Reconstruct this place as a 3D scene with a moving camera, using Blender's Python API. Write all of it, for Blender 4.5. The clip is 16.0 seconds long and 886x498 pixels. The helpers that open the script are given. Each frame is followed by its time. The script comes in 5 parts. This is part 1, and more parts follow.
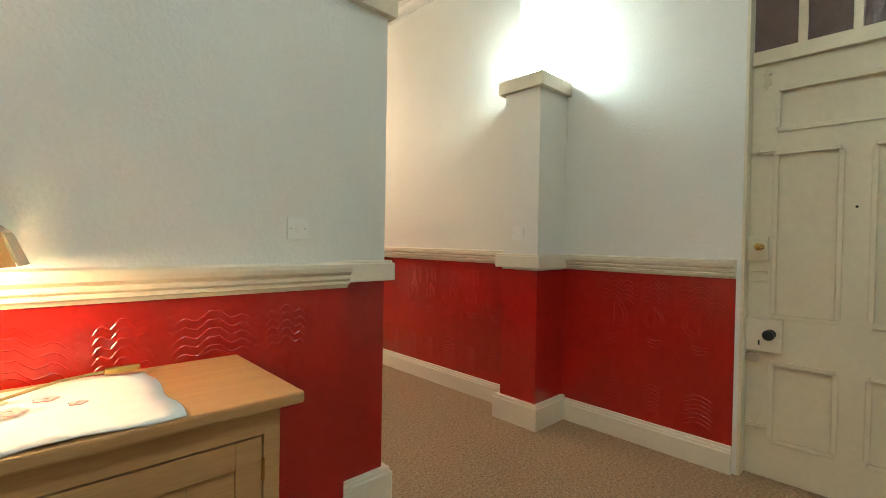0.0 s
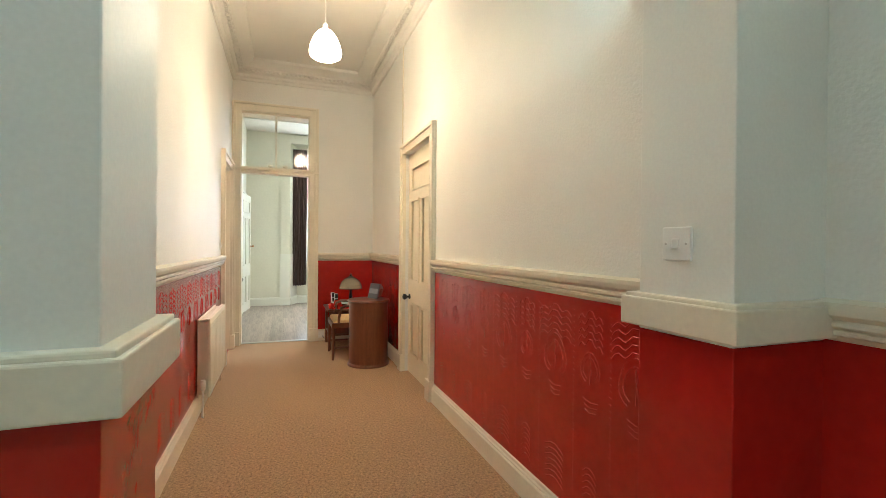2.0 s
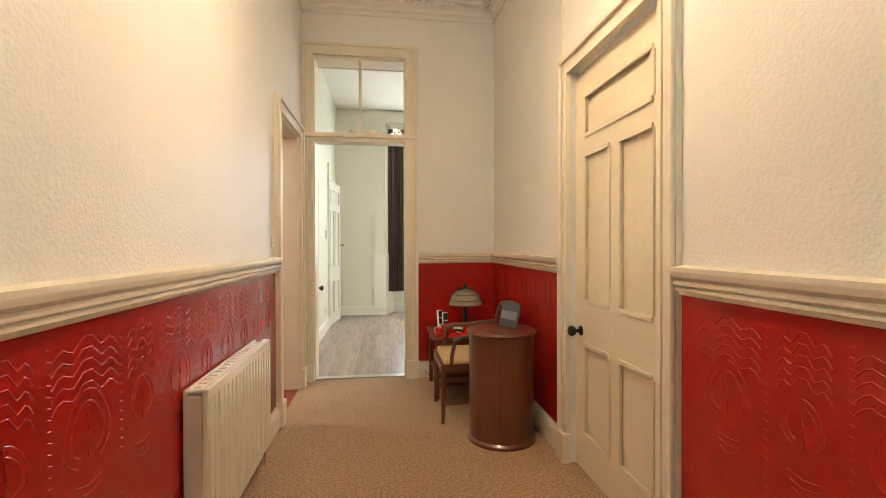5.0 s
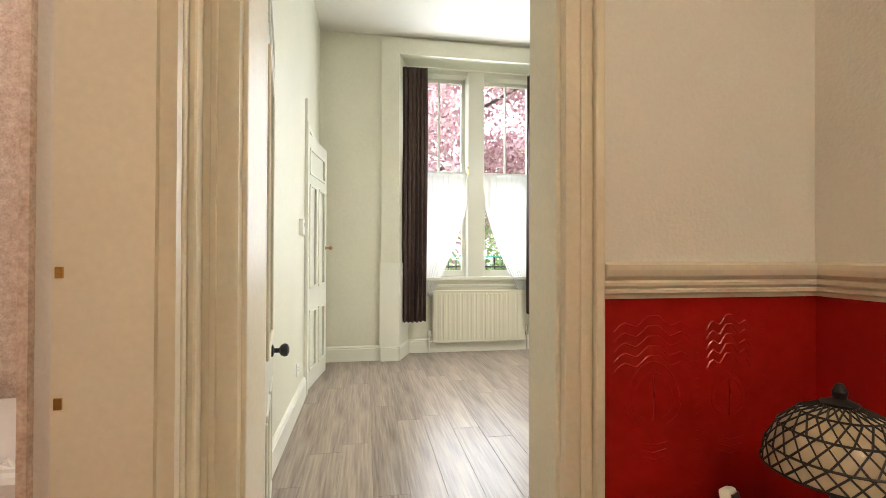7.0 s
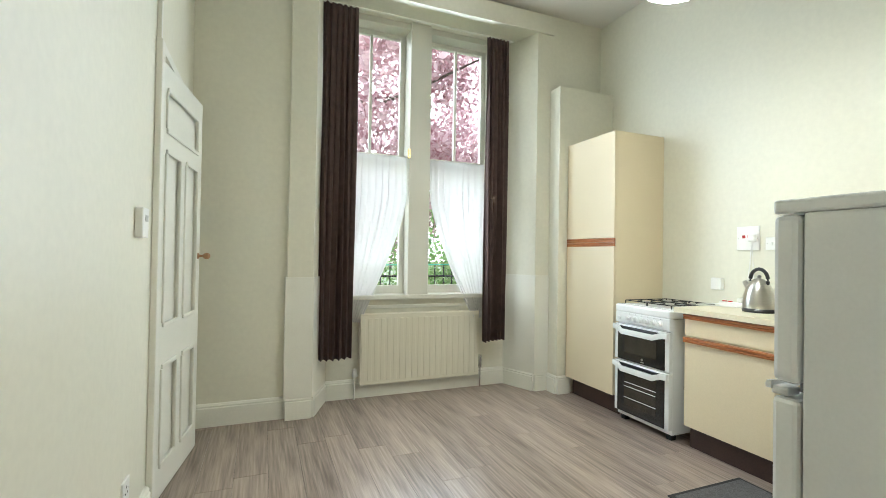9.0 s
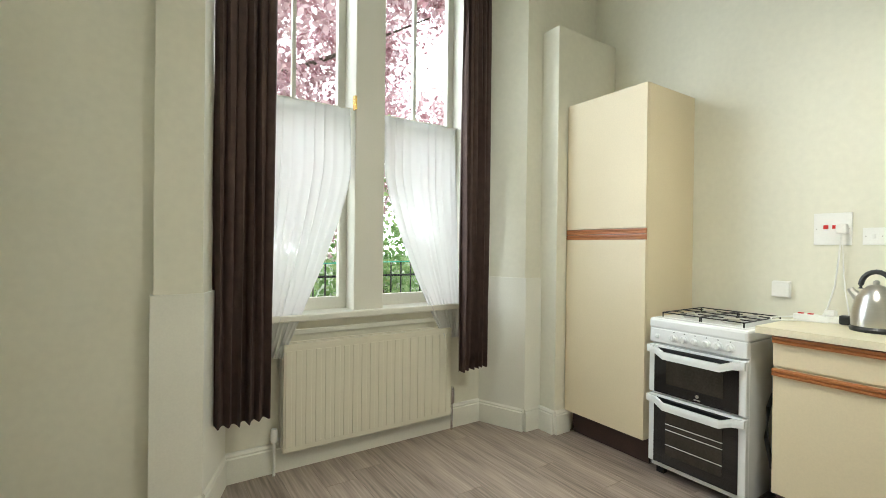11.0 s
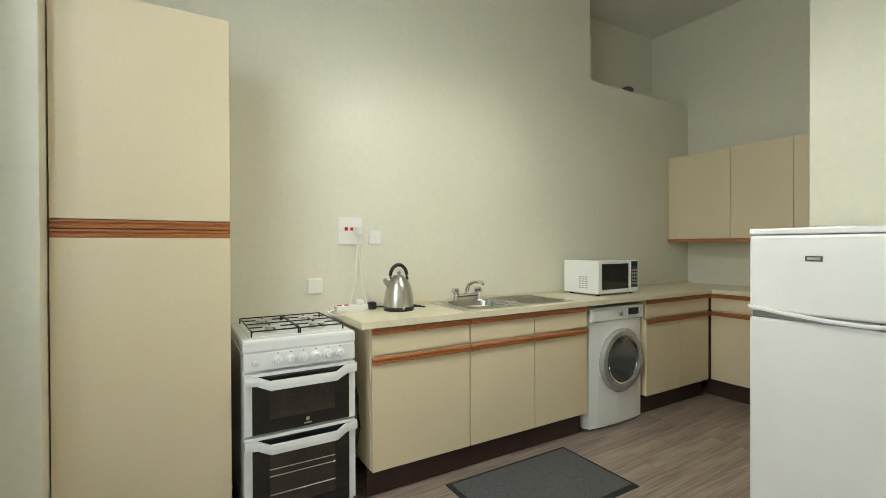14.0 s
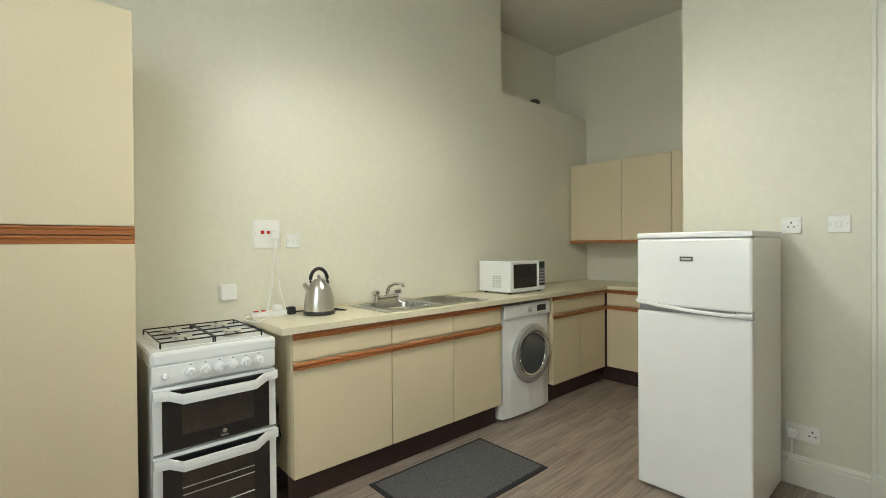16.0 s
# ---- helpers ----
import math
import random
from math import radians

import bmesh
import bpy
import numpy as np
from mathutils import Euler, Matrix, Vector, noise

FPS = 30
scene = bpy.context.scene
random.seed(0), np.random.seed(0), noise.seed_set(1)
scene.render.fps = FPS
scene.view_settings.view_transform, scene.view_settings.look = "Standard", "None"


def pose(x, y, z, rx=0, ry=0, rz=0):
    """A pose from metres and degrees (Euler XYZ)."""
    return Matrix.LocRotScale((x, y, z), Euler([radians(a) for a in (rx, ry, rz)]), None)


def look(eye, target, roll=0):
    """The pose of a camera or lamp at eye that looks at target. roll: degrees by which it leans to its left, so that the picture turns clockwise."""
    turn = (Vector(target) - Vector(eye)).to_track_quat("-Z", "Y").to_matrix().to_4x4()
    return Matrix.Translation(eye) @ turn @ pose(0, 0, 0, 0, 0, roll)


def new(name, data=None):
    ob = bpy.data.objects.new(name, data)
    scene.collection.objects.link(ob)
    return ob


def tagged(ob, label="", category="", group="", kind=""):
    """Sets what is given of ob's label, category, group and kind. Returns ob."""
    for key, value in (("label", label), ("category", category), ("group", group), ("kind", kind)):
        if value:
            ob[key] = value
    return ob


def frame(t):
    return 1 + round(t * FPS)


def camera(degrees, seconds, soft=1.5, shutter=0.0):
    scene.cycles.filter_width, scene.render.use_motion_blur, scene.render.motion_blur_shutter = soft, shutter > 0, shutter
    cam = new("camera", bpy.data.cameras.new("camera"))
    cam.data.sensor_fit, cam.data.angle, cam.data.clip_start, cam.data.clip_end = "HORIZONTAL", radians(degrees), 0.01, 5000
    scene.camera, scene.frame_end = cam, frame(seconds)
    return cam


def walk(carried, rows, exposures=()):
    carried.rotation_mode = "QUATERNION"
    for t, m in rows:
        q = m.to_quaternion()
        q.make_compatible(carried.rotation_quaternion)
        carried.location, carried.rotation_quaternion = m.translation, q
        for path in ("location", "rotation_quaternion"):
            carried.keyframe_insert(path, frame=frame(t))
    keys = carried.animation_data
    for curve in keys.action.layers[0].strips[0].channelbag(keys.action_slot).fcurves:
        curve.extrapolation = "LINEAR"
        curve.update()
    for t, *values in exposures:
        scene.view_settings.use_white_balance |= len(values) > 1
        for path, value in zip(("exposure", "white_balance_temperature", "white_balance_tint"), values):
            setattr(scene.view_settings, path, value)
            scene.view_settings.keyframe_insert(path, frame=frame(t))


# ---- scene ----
cam = camera(89.4, 16.0, soft=0.9)

PATH = [
    (0, (0.460, 0.795, 1.143), (1.837, 2.246, 1.115), 1),
    (0.5, (0.897, 1.077, 1.160), (2.194, 2.598, 1.134), 0.9),
    (1, (1.359, 1.275, 1.151), (2.398, 2.984, 1.141), 0.6),
    (1.5, (1.679, 1.524, 1.192), (2.511, 3.341, 1.177), 0.3),
    (2, (1.846, 1.685, 1.199), (2.521, 3.567, 1.187), 0.5),
    (2.5, (1.895, 1.832, 1.195), (2.448, 3.754, 1.184), 0.4),
    (3, (1.933, 1.957, 1.202), (2.380, 3.906, 1.188), 0.5),
    (3.5, (1.945, 2.097, 1.203), (2.321, 4.062, 1.191), 0.55),
    (4, (2.002, 2.347, 1.189), (2.303, 4.324, 1.173), 0.6),
    (4.2, (2.026, 2.542, 1.190), (2.305, 4.522, 1.168), 0.5),
    (6.3, (1.769, 5.534, 1.118), (2.030, 7.521, 1.114), -0.5),
    (6.5, (1.738, 5.816, 1.121), (2.007, 7.802, 1.119), -0.4),
    (7, (1.658, 6.412, 1.127), (1.997, 8.388, 1.144), 0.2),
    (7.5, (1.650, 6.955, 1.168), (2.102, 8.904, 1.187), 0.9),
    (8, (1.610, 7.290, 1.202), (2.221, 9.194, 1.209), 1),
    (8.5, (1.628, 7.515, 1.204), (2.333, 9.387, 1.218), 1),
    (10.8, (1.764, 8.734, 1.212), (2.749, 10.475, 1.226), 0.5),
    (11, (1.793, 8.922, 1.233), (2.892, 10.593, 1.224), 0.7),
    (11.5, (1.835, 9.405, 1.230), (3.337, 10.725, 1.218), 0.7),
    (12, (1.906, 9.811, 1.211), (3.725, 10.642, 1.215), 0.5),
    (12.5, (1.988, 10.116, 1.226), (3.967, 10.403, 1.220), 0.2),
    (13, (2.109, 10.386, 1.251), (4.081, 10.055, 1.219), 0.3),
    (13.5, (2.156, 10.526, 1.247), (4.001, 9.752, 1.226), 0.1),
    (14, (2.099, 10.600, 1.255), (3.817, 9.575, 1.241), -0.2),
    (14.5, (2.019, 10.623, 1.264), (3.643, 9.456, 1.252), -0.5),
    (15, (1.990, 10.643, 1.272), (3.555, 9.399, 1.257), -0.5),
    (15.5, (2.004, 10.673, 1.273), (3.528, 9.378, 1.259), -0.5),
    (16, (2.062, 10.668, 1.274), (3.556, 9.338, 1.257), -0.5),
]
EXPOSURES = [(0, 0.97, 6200, 8), (0.5, 1.0, 5950, 5), (1.5, 1.03, 5700, 3), (3.0, 0.98, 5600, 4), (4.2, 0.85, 5950, 8), (6.3, 0.87, 6350, 10), (7.0, 0.82, 6150, 9), (8.0, 0.64, 5800, 5), (8.5, 0.50, 5700, 4), (11.0, 0.2, 6050, 5), (12.0, 0.04, 6000, 4), (13.0, -0.15, 6150, 4), (16.0, -0.11, 6250, 4)]
walk(cam, [(t, look(eye, target, roll)) for t, eye, target, roll in PATH], EXPOSURES)

# ---- world and large lights ----
world = bpy.data.worlds.new("sky")
scene.world = world
world.use_nodes = True
wn = world.node_tree.nodes
sky = wn.new("ShaderNodeTexSky")
sky.sky_type, sky.sun_disc = "NISHITA", False
sky.dust_density, sky.air_density = 6.0, 1.4
sky.sun_elevation, sky.sun_rotation = radians(47), radians(194)
wn["Background"].inputs["Strength"].default_value = 0.15
world.node_tree.links.new(sky.outputs[0], wn["Background"].inputs["Color"])
sun = new("sun", bpy.data.lights.new("sun", "SUN"))
sun.data.energy, sun.data.angle, sun.data.color = 5.0, radians(25), (1.0, 0.96, 0.9)
sun.matrix_world = look((0, 0, 20), (4.0, 16.0, 2.0))
WINDOW_WATTS = 33
day = new("window_light", bpy.data.lights.new("window_light", "AREA"))
day.data.shape, day.data.size, day.data.size_y = "RECTANGLE", 1.14, 2.25
day.data.energy, day.data.color = WINDOW_WATTS, (0.93, 0.97, 1.0)
day.matrix_world = look((2.89, 11.25, 2.03), (2.89, 5.0, 1.6))

HALL_GLOW, KITCHEN_GLOW, LEDGE_GLOW, TABLE_GLOW = 25, 92, 120, 24

# ---- materials ----


def mat(name, color, rough=0.5, metal=0.0, vary=0.06, scale=8.0, fine=120.0, bump=0.0, bump_scale=60.0, tint=None, coat=0.0, per_object=0.0, trans=0.0, stretch=None, contrast=0.4):
    """A surface with stains (scale) and grain (fine), and a fine relief."""
    m = bpy.data.materials.new(name)
    m.use_nodes = True
    n, l = m.node_tree.nodes, m.node_tree.links
    b = n["Principled BSDF"]
    b.inputs["Roughness"].default_value, b.inputs["Metallic"].default_value = rough, metal
    if coat:
        b.inputs["Coat Weight"].default_value, b.inputs["Coat Roughness"].default_value = coat, 0.12
    if trans:
        b.inputs["Transmission Weight"].default_value = trans
    tc = n.new("ShaderNodeTexCoord")
    src = tc.outputs["Object"]
    if stretch:
        mp = n.new("ShaderNodeMapping")
        mp.inputs["Scale"].default_value = stretch
        l.new(src, mp.inputs[0])
        src = mp.outputs[0]
    big, small = n.new("ShaderNodeTexNoise"), n.new("ShaderNodeTexNoise")
    big.inputs["Scale"].default_value, small.inputs["Scale"].default_value = scale, fine
    big.inputs["Detail"].default_value, small.inputs["Detail"].default_value = 4, 3
    l.new(src, big.inputs["Vector"]), l.new(src, small.inputs["Vector"])
    add = n.new("ShaderNodeMath")
    add.operation = "ADD"
    l.new(big.outputs["Fac"], add.inputs[0]), l.new(small.outputs["Fac"], add.inputs[1])
    last = add.outputs[0]
    if per_object:
        info, mul, more = n.new("ShaderNodeObjectInfo"), n.new("ShaderNodeMath"), n.new("ShaderNodeMath")
        mul.operation, mul.inputs[1].default_value, more.operation = "MULTIPLY", per_object, "ADD"
        l.new(info.outputs["Random"], mul.inputs[0]), l.new(last, more.inputs[0]), l.new(mul.outputs[0], more.inputs[1])
        last = more.outputs[0]
    ramp = n.new("ShaderNodeMapRange")
    ramp.inputs["From Min"].default_value, ramp.inputs["From Max"].default_value = 1.0 - contrast, 1.0 + contrast + per_object
    l.new(last, ramp.inputs["Value"])
    mix = n.new("ShaderNodeMix")
    mix.data_type = "RGBA"
    dark = tint or tuple(c * (1 - vary * 2) for c in color)
    lite = color if tint else tuple(min(1, c * (1 + vary)) for c in color)
    mix.inputs["A"].default_value, mix.inputs["B"].default_value = (*dark, 1), (*lite, 1)
    l.new(ramp.outputs[0], mix.inputs["Factor"]), l.new(mix.outputs["Result"], b.inputs["Base Color"])
    if bump:
        bn, bp = n.new("ShaderNodeTexNoise"), n.new("ShaderNodeBump")
        bn.inputs["Scale"].default_value, bn.inputs["Detail"].default_value = bump_scale, 5
        bp.inputs["Strength"].default_value, bp.inputs["Distance"].default_value = bump, 0.01
        l.new(src, bn.inputs["Vector"]), l.new(bn.outputs["Fac"], bp.inputs["Height"]), l.new(bp.outputs[0], b.inputs["Normal"])
    return m


def glow(name, color, strength):
    m = bpy.data.materials.new(name)
    m.use_nodes = True
    b = m.node_tree.nodes["Principled BSDF"]
    b.inputs["Base Color"].default_value = (0.8, 0.8, 0.8, 1)
    b.inputs["Emission Color"].default_value, b.inputs["Emission Strength"].default_value = (*color, 1), strength
    return m


def clear_glass(name, rough=0.0, tint=(1, 1, 1)):
    m = bpy.data.materials.new(name)
    m.use_nodes = True
    n, l = m.node_tree.nodes, m.node_tree.links
    out = n["Material Output"]
    tr, gl, lw, mx = n.new("ShaderNodeBsdfTransparent"), n.new("ShaderNodeBsdfGlossy"), n.new("ShaderNodeLayerWeight"), n.new("ShaderNodeMixShader")
    pw, ml = n.new("ShaderNodeMath"), n.new("ShaderNodeMath")
    pw.operation, pw.inputs[1].default_value = "POWER", 4.0
    ml.operation, ml.inputs[1].default_value, ml.inputs[2].default_value = "MULTIPLY_ADD", 0.45, 0.03
    tr.inputs[0].default_value, gl.inputs["Roughness"].default_value = (*tint, 1), rough
    l.new(lw.outputs["Facing"], pw.inputs[0]), l.new(pw.outputs[0], ml.inputs[0])
    l.new(ml.outputs[0], mx.inputs[0]), l.new(tr.outputs[0], mx.inputs[1]), l.new(gl.outputs[0], mx.inputs[2]), l.new(mx.outputs[0], out.inputs[0])
    return m


def cloth_thin(name, color, through_light, glow_share=0.6):
    m = mat(name, color, 0.9, vary=0.08, scale=30, fine=300)
    n, l = m.node_tree.nodes, m.node_tree.links
    tl, tp, mx, mx2 = n.new("ShaderNodeBsdfTranslucent"), n.new("ShaderNodeBsdfTransparent"), n.new("ShaderNodeMixShader"), n.new("ShaderNodeMixShader")
    tl.inputs[0].default_value = (*color, 1)
    mx.inputs[0].default_value, mx2.inputs[0].default_value = glow_share, through_light
    l.new(n["Principled BSDF"].outputs[0], mx.inputs[1]), l.new(tl.outputs[0], mx.inputs[2])
    l.new(mx.outputs[0], mx2.inputs[1]), l.new(tp.outputs[0], mx2.inputs[2]), l.new(mx2.outputs[0], n["Material Output"].inputs[0])
    return m


PAPER = mat("textured_wallpaper", (0.81, 0.79, 0.73), 0.5, vary=0.025, scale=3, fine=90, bump=0.30, bump_scale=85)
PLASTER = mat("smooth_wall_paint", (0.81, 0.80, 0.74), 0.5, vary=0.03, scale=2, bump=0.05, bump_scale=30)
RED = mat("red_gloss_paint", (0.42, 0.013, 0.008), 0.24, vary=0.10, scale=3, fine=25, bump=0.10, bump_scale=18, coat=0.22)
CREAM = mat("cream_gloss_paint", (0.80, 0.73, 0.58), 0.42, vary=0.04, scale=5, fine=60, bump=0.05, bump_scale=25)
DOOR = mat("door_cream_paint", (0.78, 0.70, 0.52), 0.32, vary=0.04, scale=2, fine=30, bump=0.03, bump_scale=16)
CEIL = mat("ceiling_paint", (0.78, 0.75, 0.68), 0.8, vary=0.03, scale=2, bump=0.08, bump_scale=50)
KWALL = mat("kitchen_wall_paint", (0.755, 0.735, 0.61), 0.42, vary=0.03, scale=1.5, fine=30, bump=0.05, bump_scale=22)
KTRIM = mat("kitchen_white_gloss", (0.80, 0.79, 0.70), 0.3, vary=0.03, scale=4, bump=0.04, bump_scale=20)
CARPET = mat("brown_carpet", (0.66, 0.44, 0.25), 0.95, tint=(0.20, 0.125, 0.07), scale=75, fine=260, bump=0.9, bump_scale=170, contrast=0.3)
PLANK = mat("grey_brown_vinyl", (0.52, 0.42, 0.345), 0.31, tint=(0.105, 0.078, 0.06), scale=3.2, fine=15, per_object=0.22, bump=0.06, bump_scale=30, stretch=(5.5, 0.24, 1), contrast=0.36)
UNIT = mat("cream_laminate", (0.72, 0.62, 0.425), 0.40, vary=0.03, scale=2, fine=120, bump=0.02, bump_scale=80)
TRIMWOOD = mat("red_brown_wood_trim", (0.50, 0.20, 0.065), 0.35, tint=(0.28, 0.09, 0.028), scale=6, fine=40, stretch=(14, 1, 14), coat=0.3)
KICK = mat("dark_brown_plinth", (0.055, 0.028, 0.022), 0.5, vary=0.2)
WORKTOP = mat("cream_worktop", (0.74, 0.68, 0.50), 0.35, vary=0.05, scale=40, fine=200)
WHITE = mat("white_enamel", (0.82, 0.83, 0.82), 0.22, vary=0.02, coat=0.2)
PLASTIC = mat("white_plastic", (0.85, 0.845, 0.80), 0.35, vary=0.02)
BLACK = mat("black_plastic", (0.012, 0.012, 0.013), 0.35, vary=0.2)
BLACKGLASS = mat("black_oven_glass", (0.008, 0.008, 0.009), 0.06, vary=0.2, coat=0.5)
STEEL = mat("brushed_steel", (0.60, 0.58, 0.54), 0.28, 1.0, vary=0.05, fine=200, stretch=(1, 1, 30))
CHROME = mat("chrome", (0.75, 0.75, 0.75), 0.08, 1.0, vary=0.02)
BRASS = mat("brass", (0.62, 0.42, 0.13), 0.25, 1.0, vary=0.08)
IRON = mat("black_iron", (0.015, 0.015, 0.017), 0.45, 0.3, vary=0.2)
MAHOG = mat("mahogany", (0.20, 0.062, 0.026), 0.28, tint=(0.085, 0.022, 0.010), scale=4, fine=50, stretch=(10, 10, 1), coat=0.4)
OAK = mat("pale_oak", (0.56, 0.32, 0.13), 0.42, tint=(0.42, 0.22, 0.08), scale=2.5, fine=22, stretch=(1, 14, 14), bump=0.05)
CURTAIN = mat("brown_curtain", (0.080, 0.048, 0.040), 0.85, vary=0.2, scale=20, fine=300, bump=0.2, bump_scale=300)
SHEER = cloth_thin("white_sheer", (0.94, 0.94, 0.94), 0.29, 0.85)
GLASS = clear_glass("window_glass")
RADIATOR = mat("cream_radiator", (0.78, 0.74, 0.60), 0.32, vary=0.02)
MAT_RUBBER = mat("black_mat_edge", (0.02, 0.02, 0.022), 0.8, vary=0.2)
MAT_GREY = mat("grey_mat_pile", (0.16, 0.16, 0.165), 0.95, tint=(0.045, 0.045, 0.047), scale=120, fine=260, bump=0.8, bump_scale=200)

# ---- mesh tools ----


def bx(bm, x0, y0, z0, x1, y1, z1, bevel=0.0):
    v = [bm.verts.new(p) for p in ((x0, y0, z0), (x1, y0, z0), (x1, y1, z0), (x0, y1, z0), (x0, y0, z1), (x1, y0, z1), (x1, y1, z1), (x0, y1, z1))]
    fs = [bm.faces.new([v[i] for i in f]) for f in ((3, 2, 1, 0), (4, 5, 6, 7), (0, 1, 5, 4), (1, 2, 6, 5), (2, 3, 7, 6), (3, 0, 4, 7))]
    if bevel:
        bmesh.ops.bevel(bm, geom=list({e for f in fs for e in f.edges}), offset=bevel, segments=2, affect="EDGES", profile=0.5)
    return bm


def box(*args, **kw):
    return bx(bmesh.new(), *args, **kw)


def lathe(bm, prof, at=(0, 0, 0), seg=24, squash=1.0, cap=True):
    """Turns (radius, height) pairs about the upright axis."""
    rings = [[bm.verts.new((at[0] + r * math.cos(2 * math.pi * k / seg), at[1] + squash * r * math.sin(2 * math.pi * k / seg), at[2] + z)) for k in range(seg)] for r, z in prof]
    for a, b in zip(rings, rings[1:]):
        for k in range(seg):
            bm.faces.new((a[k], a[(k + 1) % seg], b[(k + 1) % seg], b[k]))
    if cap:
        bm.faces.new(rings[0][::-1]), bm.faces.new(rings[-1])
    return bm


def tube(bm, pts, r, sides=8, closed=False, flat=1.0):
    """Sweeps a round section along points."""
    pts = [Vector(p) for p in pts]
    rings, count = [], len(pts)
    for i, p in enumerate(pts):
        a = pts[i - 1] if i or closed else p
        b = pts[(i + 1) % count] if i < count - 1 or closed else p
        d = (b - a).normalized()
        side = d.cross(Vector((0, 0, 1)))
        side = side.normalized() if side.length > 0.05 else Vector((1, 0, 0))
        up = side.cross(d).normalized()
        rr = r[i] if isinstance(r, (list, tuple)) else r
        rings.append([bm.verts.new(p + side * rr * math.cos(2 * math.pi * k / sides) + up * rr * flat * math.sin(2 * math.pi * k / sides)) for k in range(sides)])
    for a, b in (zip(rings, rings[1:] + rings[:1]) if closed else zip(rings, rings[1:])):
        for k in range(sides):
            bm.faces.new((a[k], a[(k + 1) % sides], b[(k + 1) % sides], b[k]))
    if not closed:
        bm.faces.new(rings[0][::-1]), bm.faces.new(rings[-1])
    return bm


def mould(bm, prof, a, b, out):
    """Runs a section of (out, up) pairs from a to b along a wall whose normal is out."""
    ends = [[bm.verts.new(Vector(p) + Vector(out) * o + Vector((0, 0, u))) for o, u in prof] for p in (a, b)]
    n = len(prof)
    for k in range(n):
        bm.faces.new((ends[0][k], ends[0][(k + 1) % n], ends[1][(k + 1) % n], ends[1][k]))
    bm.faces.new(ends[0][::-1]), bm.faces.new(ends[1])
    return bm


def prism(bm, outline, z0, z1):
    lo, hi = [bm.verts.new((x, y, z0)) for x, y in outline], [bm.verts.new((x, y, z1)) for x, y in outline]
    n = len(outline)
    for k in range(n):
        bm.faces.new((lo[k], lo[(k + 1) % n], hi[(k + 1) % n], hi[k]))
    bm.faces.new(lo[::-1]), bm.faces.new(hi)
    return bm


def mesh_of(name, bm, material, smooth=False):
    bmesh.ops.recalc_face_normals(bm, faces=bm.faces)
    me = bpy.data.meshes.new(name)
    bm.to_mesh(me)
    bm.free()
    for m in material if isinstance(material, (list, tuple)) else (material,):
        me.materials.append(m)
    if smooth:
        me.polygons.foreach_set("use_smooth", [True] * len(me.polygons))
        me.set_sharp_from_angle(angle=radians(35))
    return me


def part(name, bm, material, parent=None, label="", smooth=False):
    ob = new(name, mesh_of(name, bm, material, smooth))
    if parent:
        ob.parent = parent
    return tagged(ob, label)


def setting(name, bm, material, label, category="wall", smooth=False):
    return tagged(part(name, bm, material, smooth=smooth), label, category, kind="structure")


def thing(name, m, label, category, group=""):
    ob = new(name)
    ob.matrix_basis = m
    ob.empty_display_size = 0.1
    return tagged(ob, label, category, group)


def join_boxes(rows):
    bm = bmesh.new()
    for r in rows:
        bx(bm, *r)
    return bm


# ---- large structure ----
TOP = 3.6
HC, KC = 3.35, 3.42
setting("floor_hall", box(-1.8, -1.8, -0.1, 3.4, 7.47, 0.0), CARPET, "brown speckled carpet over the hall and vestibule", "floor")
setting("floor_kitchen", box(0.9, 7.571, -0.1, 5.2, 11.77, -0.006), KICK, "subfloor under the vinyl planks of the kitchen", "floor")
setting("floor_alcove", box(3.0, 6.1, -0.1, 5.2, 7.57, -0.006), KICK, "subfloor under the vinyl planks of the alcove", "floor")
setting("ceiling_hall", box(-1.8, -1.8, HC, 2.955, 7.42, HC + 0.2), CEIL, "cream painted hall ceiling", "ceiling")
setting("ceiling_kitchen", join_boxes([(0.95, 7.586, KC, 5.2, 11.77, KC + 0.2), (3.048, 6.1, KC, 5.2, 7.586, KC + 0.2)]), CEIL, "cream painted kitchen ceiling", "ceiling")
setting("wall_hall_right", join_boxes([(2.955, 2.60, 0, 3.07, 4.93, TOP), (2.955, 5.75, 0, 3.07, 7.485, TOP), (2.955, 4.93, 2.08, 3.07, 5.75, TOP)]), PAPER, "hall wall in white textured paper")
setting("wall_hall_left", join_boxes([(1.13, 2.58, 0, 1.28, 6.525, TOP), (1.13, 7.215, 0, 1.28, 7.42, TOP), (1.13, 6.525, 2.05, 1.28, 7.215, TOP)]), PAPER, "hall wall in white textured paper")
setting("wall_hall_end", join_boxes([(0.95, 7.42, 0, 1.372, 7.485, TOP), (2.162, 7.42, 0, 2.955, 7.485, TOP), (1.372, 7.42, 2.815, 2.162, 7.485, TOP)]), PAPER, "hall end wall with the glazed kitchen doorway")
setting("wall_vestibule_north", box(-1.8, 2.215, 0, 1.365, 2.58, TOP), PAPER, "vestibule wall in white textured paper")
setting("wall_vestibule_east", join_boxes([(3.08, 1.29, 0, 3.30, 2.60, TOP), (3.08, -1.8, 0, 3.30, 0.455, TOP), (3.08, 0.455, 2.62, 3.30, 1.29, TOP)]), PAPER, "vestibule wall beside the front door")
# next two walls are never in view; added to enclose the light
setting("wall_vestibule_south", box(-1.8, -1.8, 0, 3.3, -1.6, TOP), PAPER, "unseen wall added to close the vestibule")
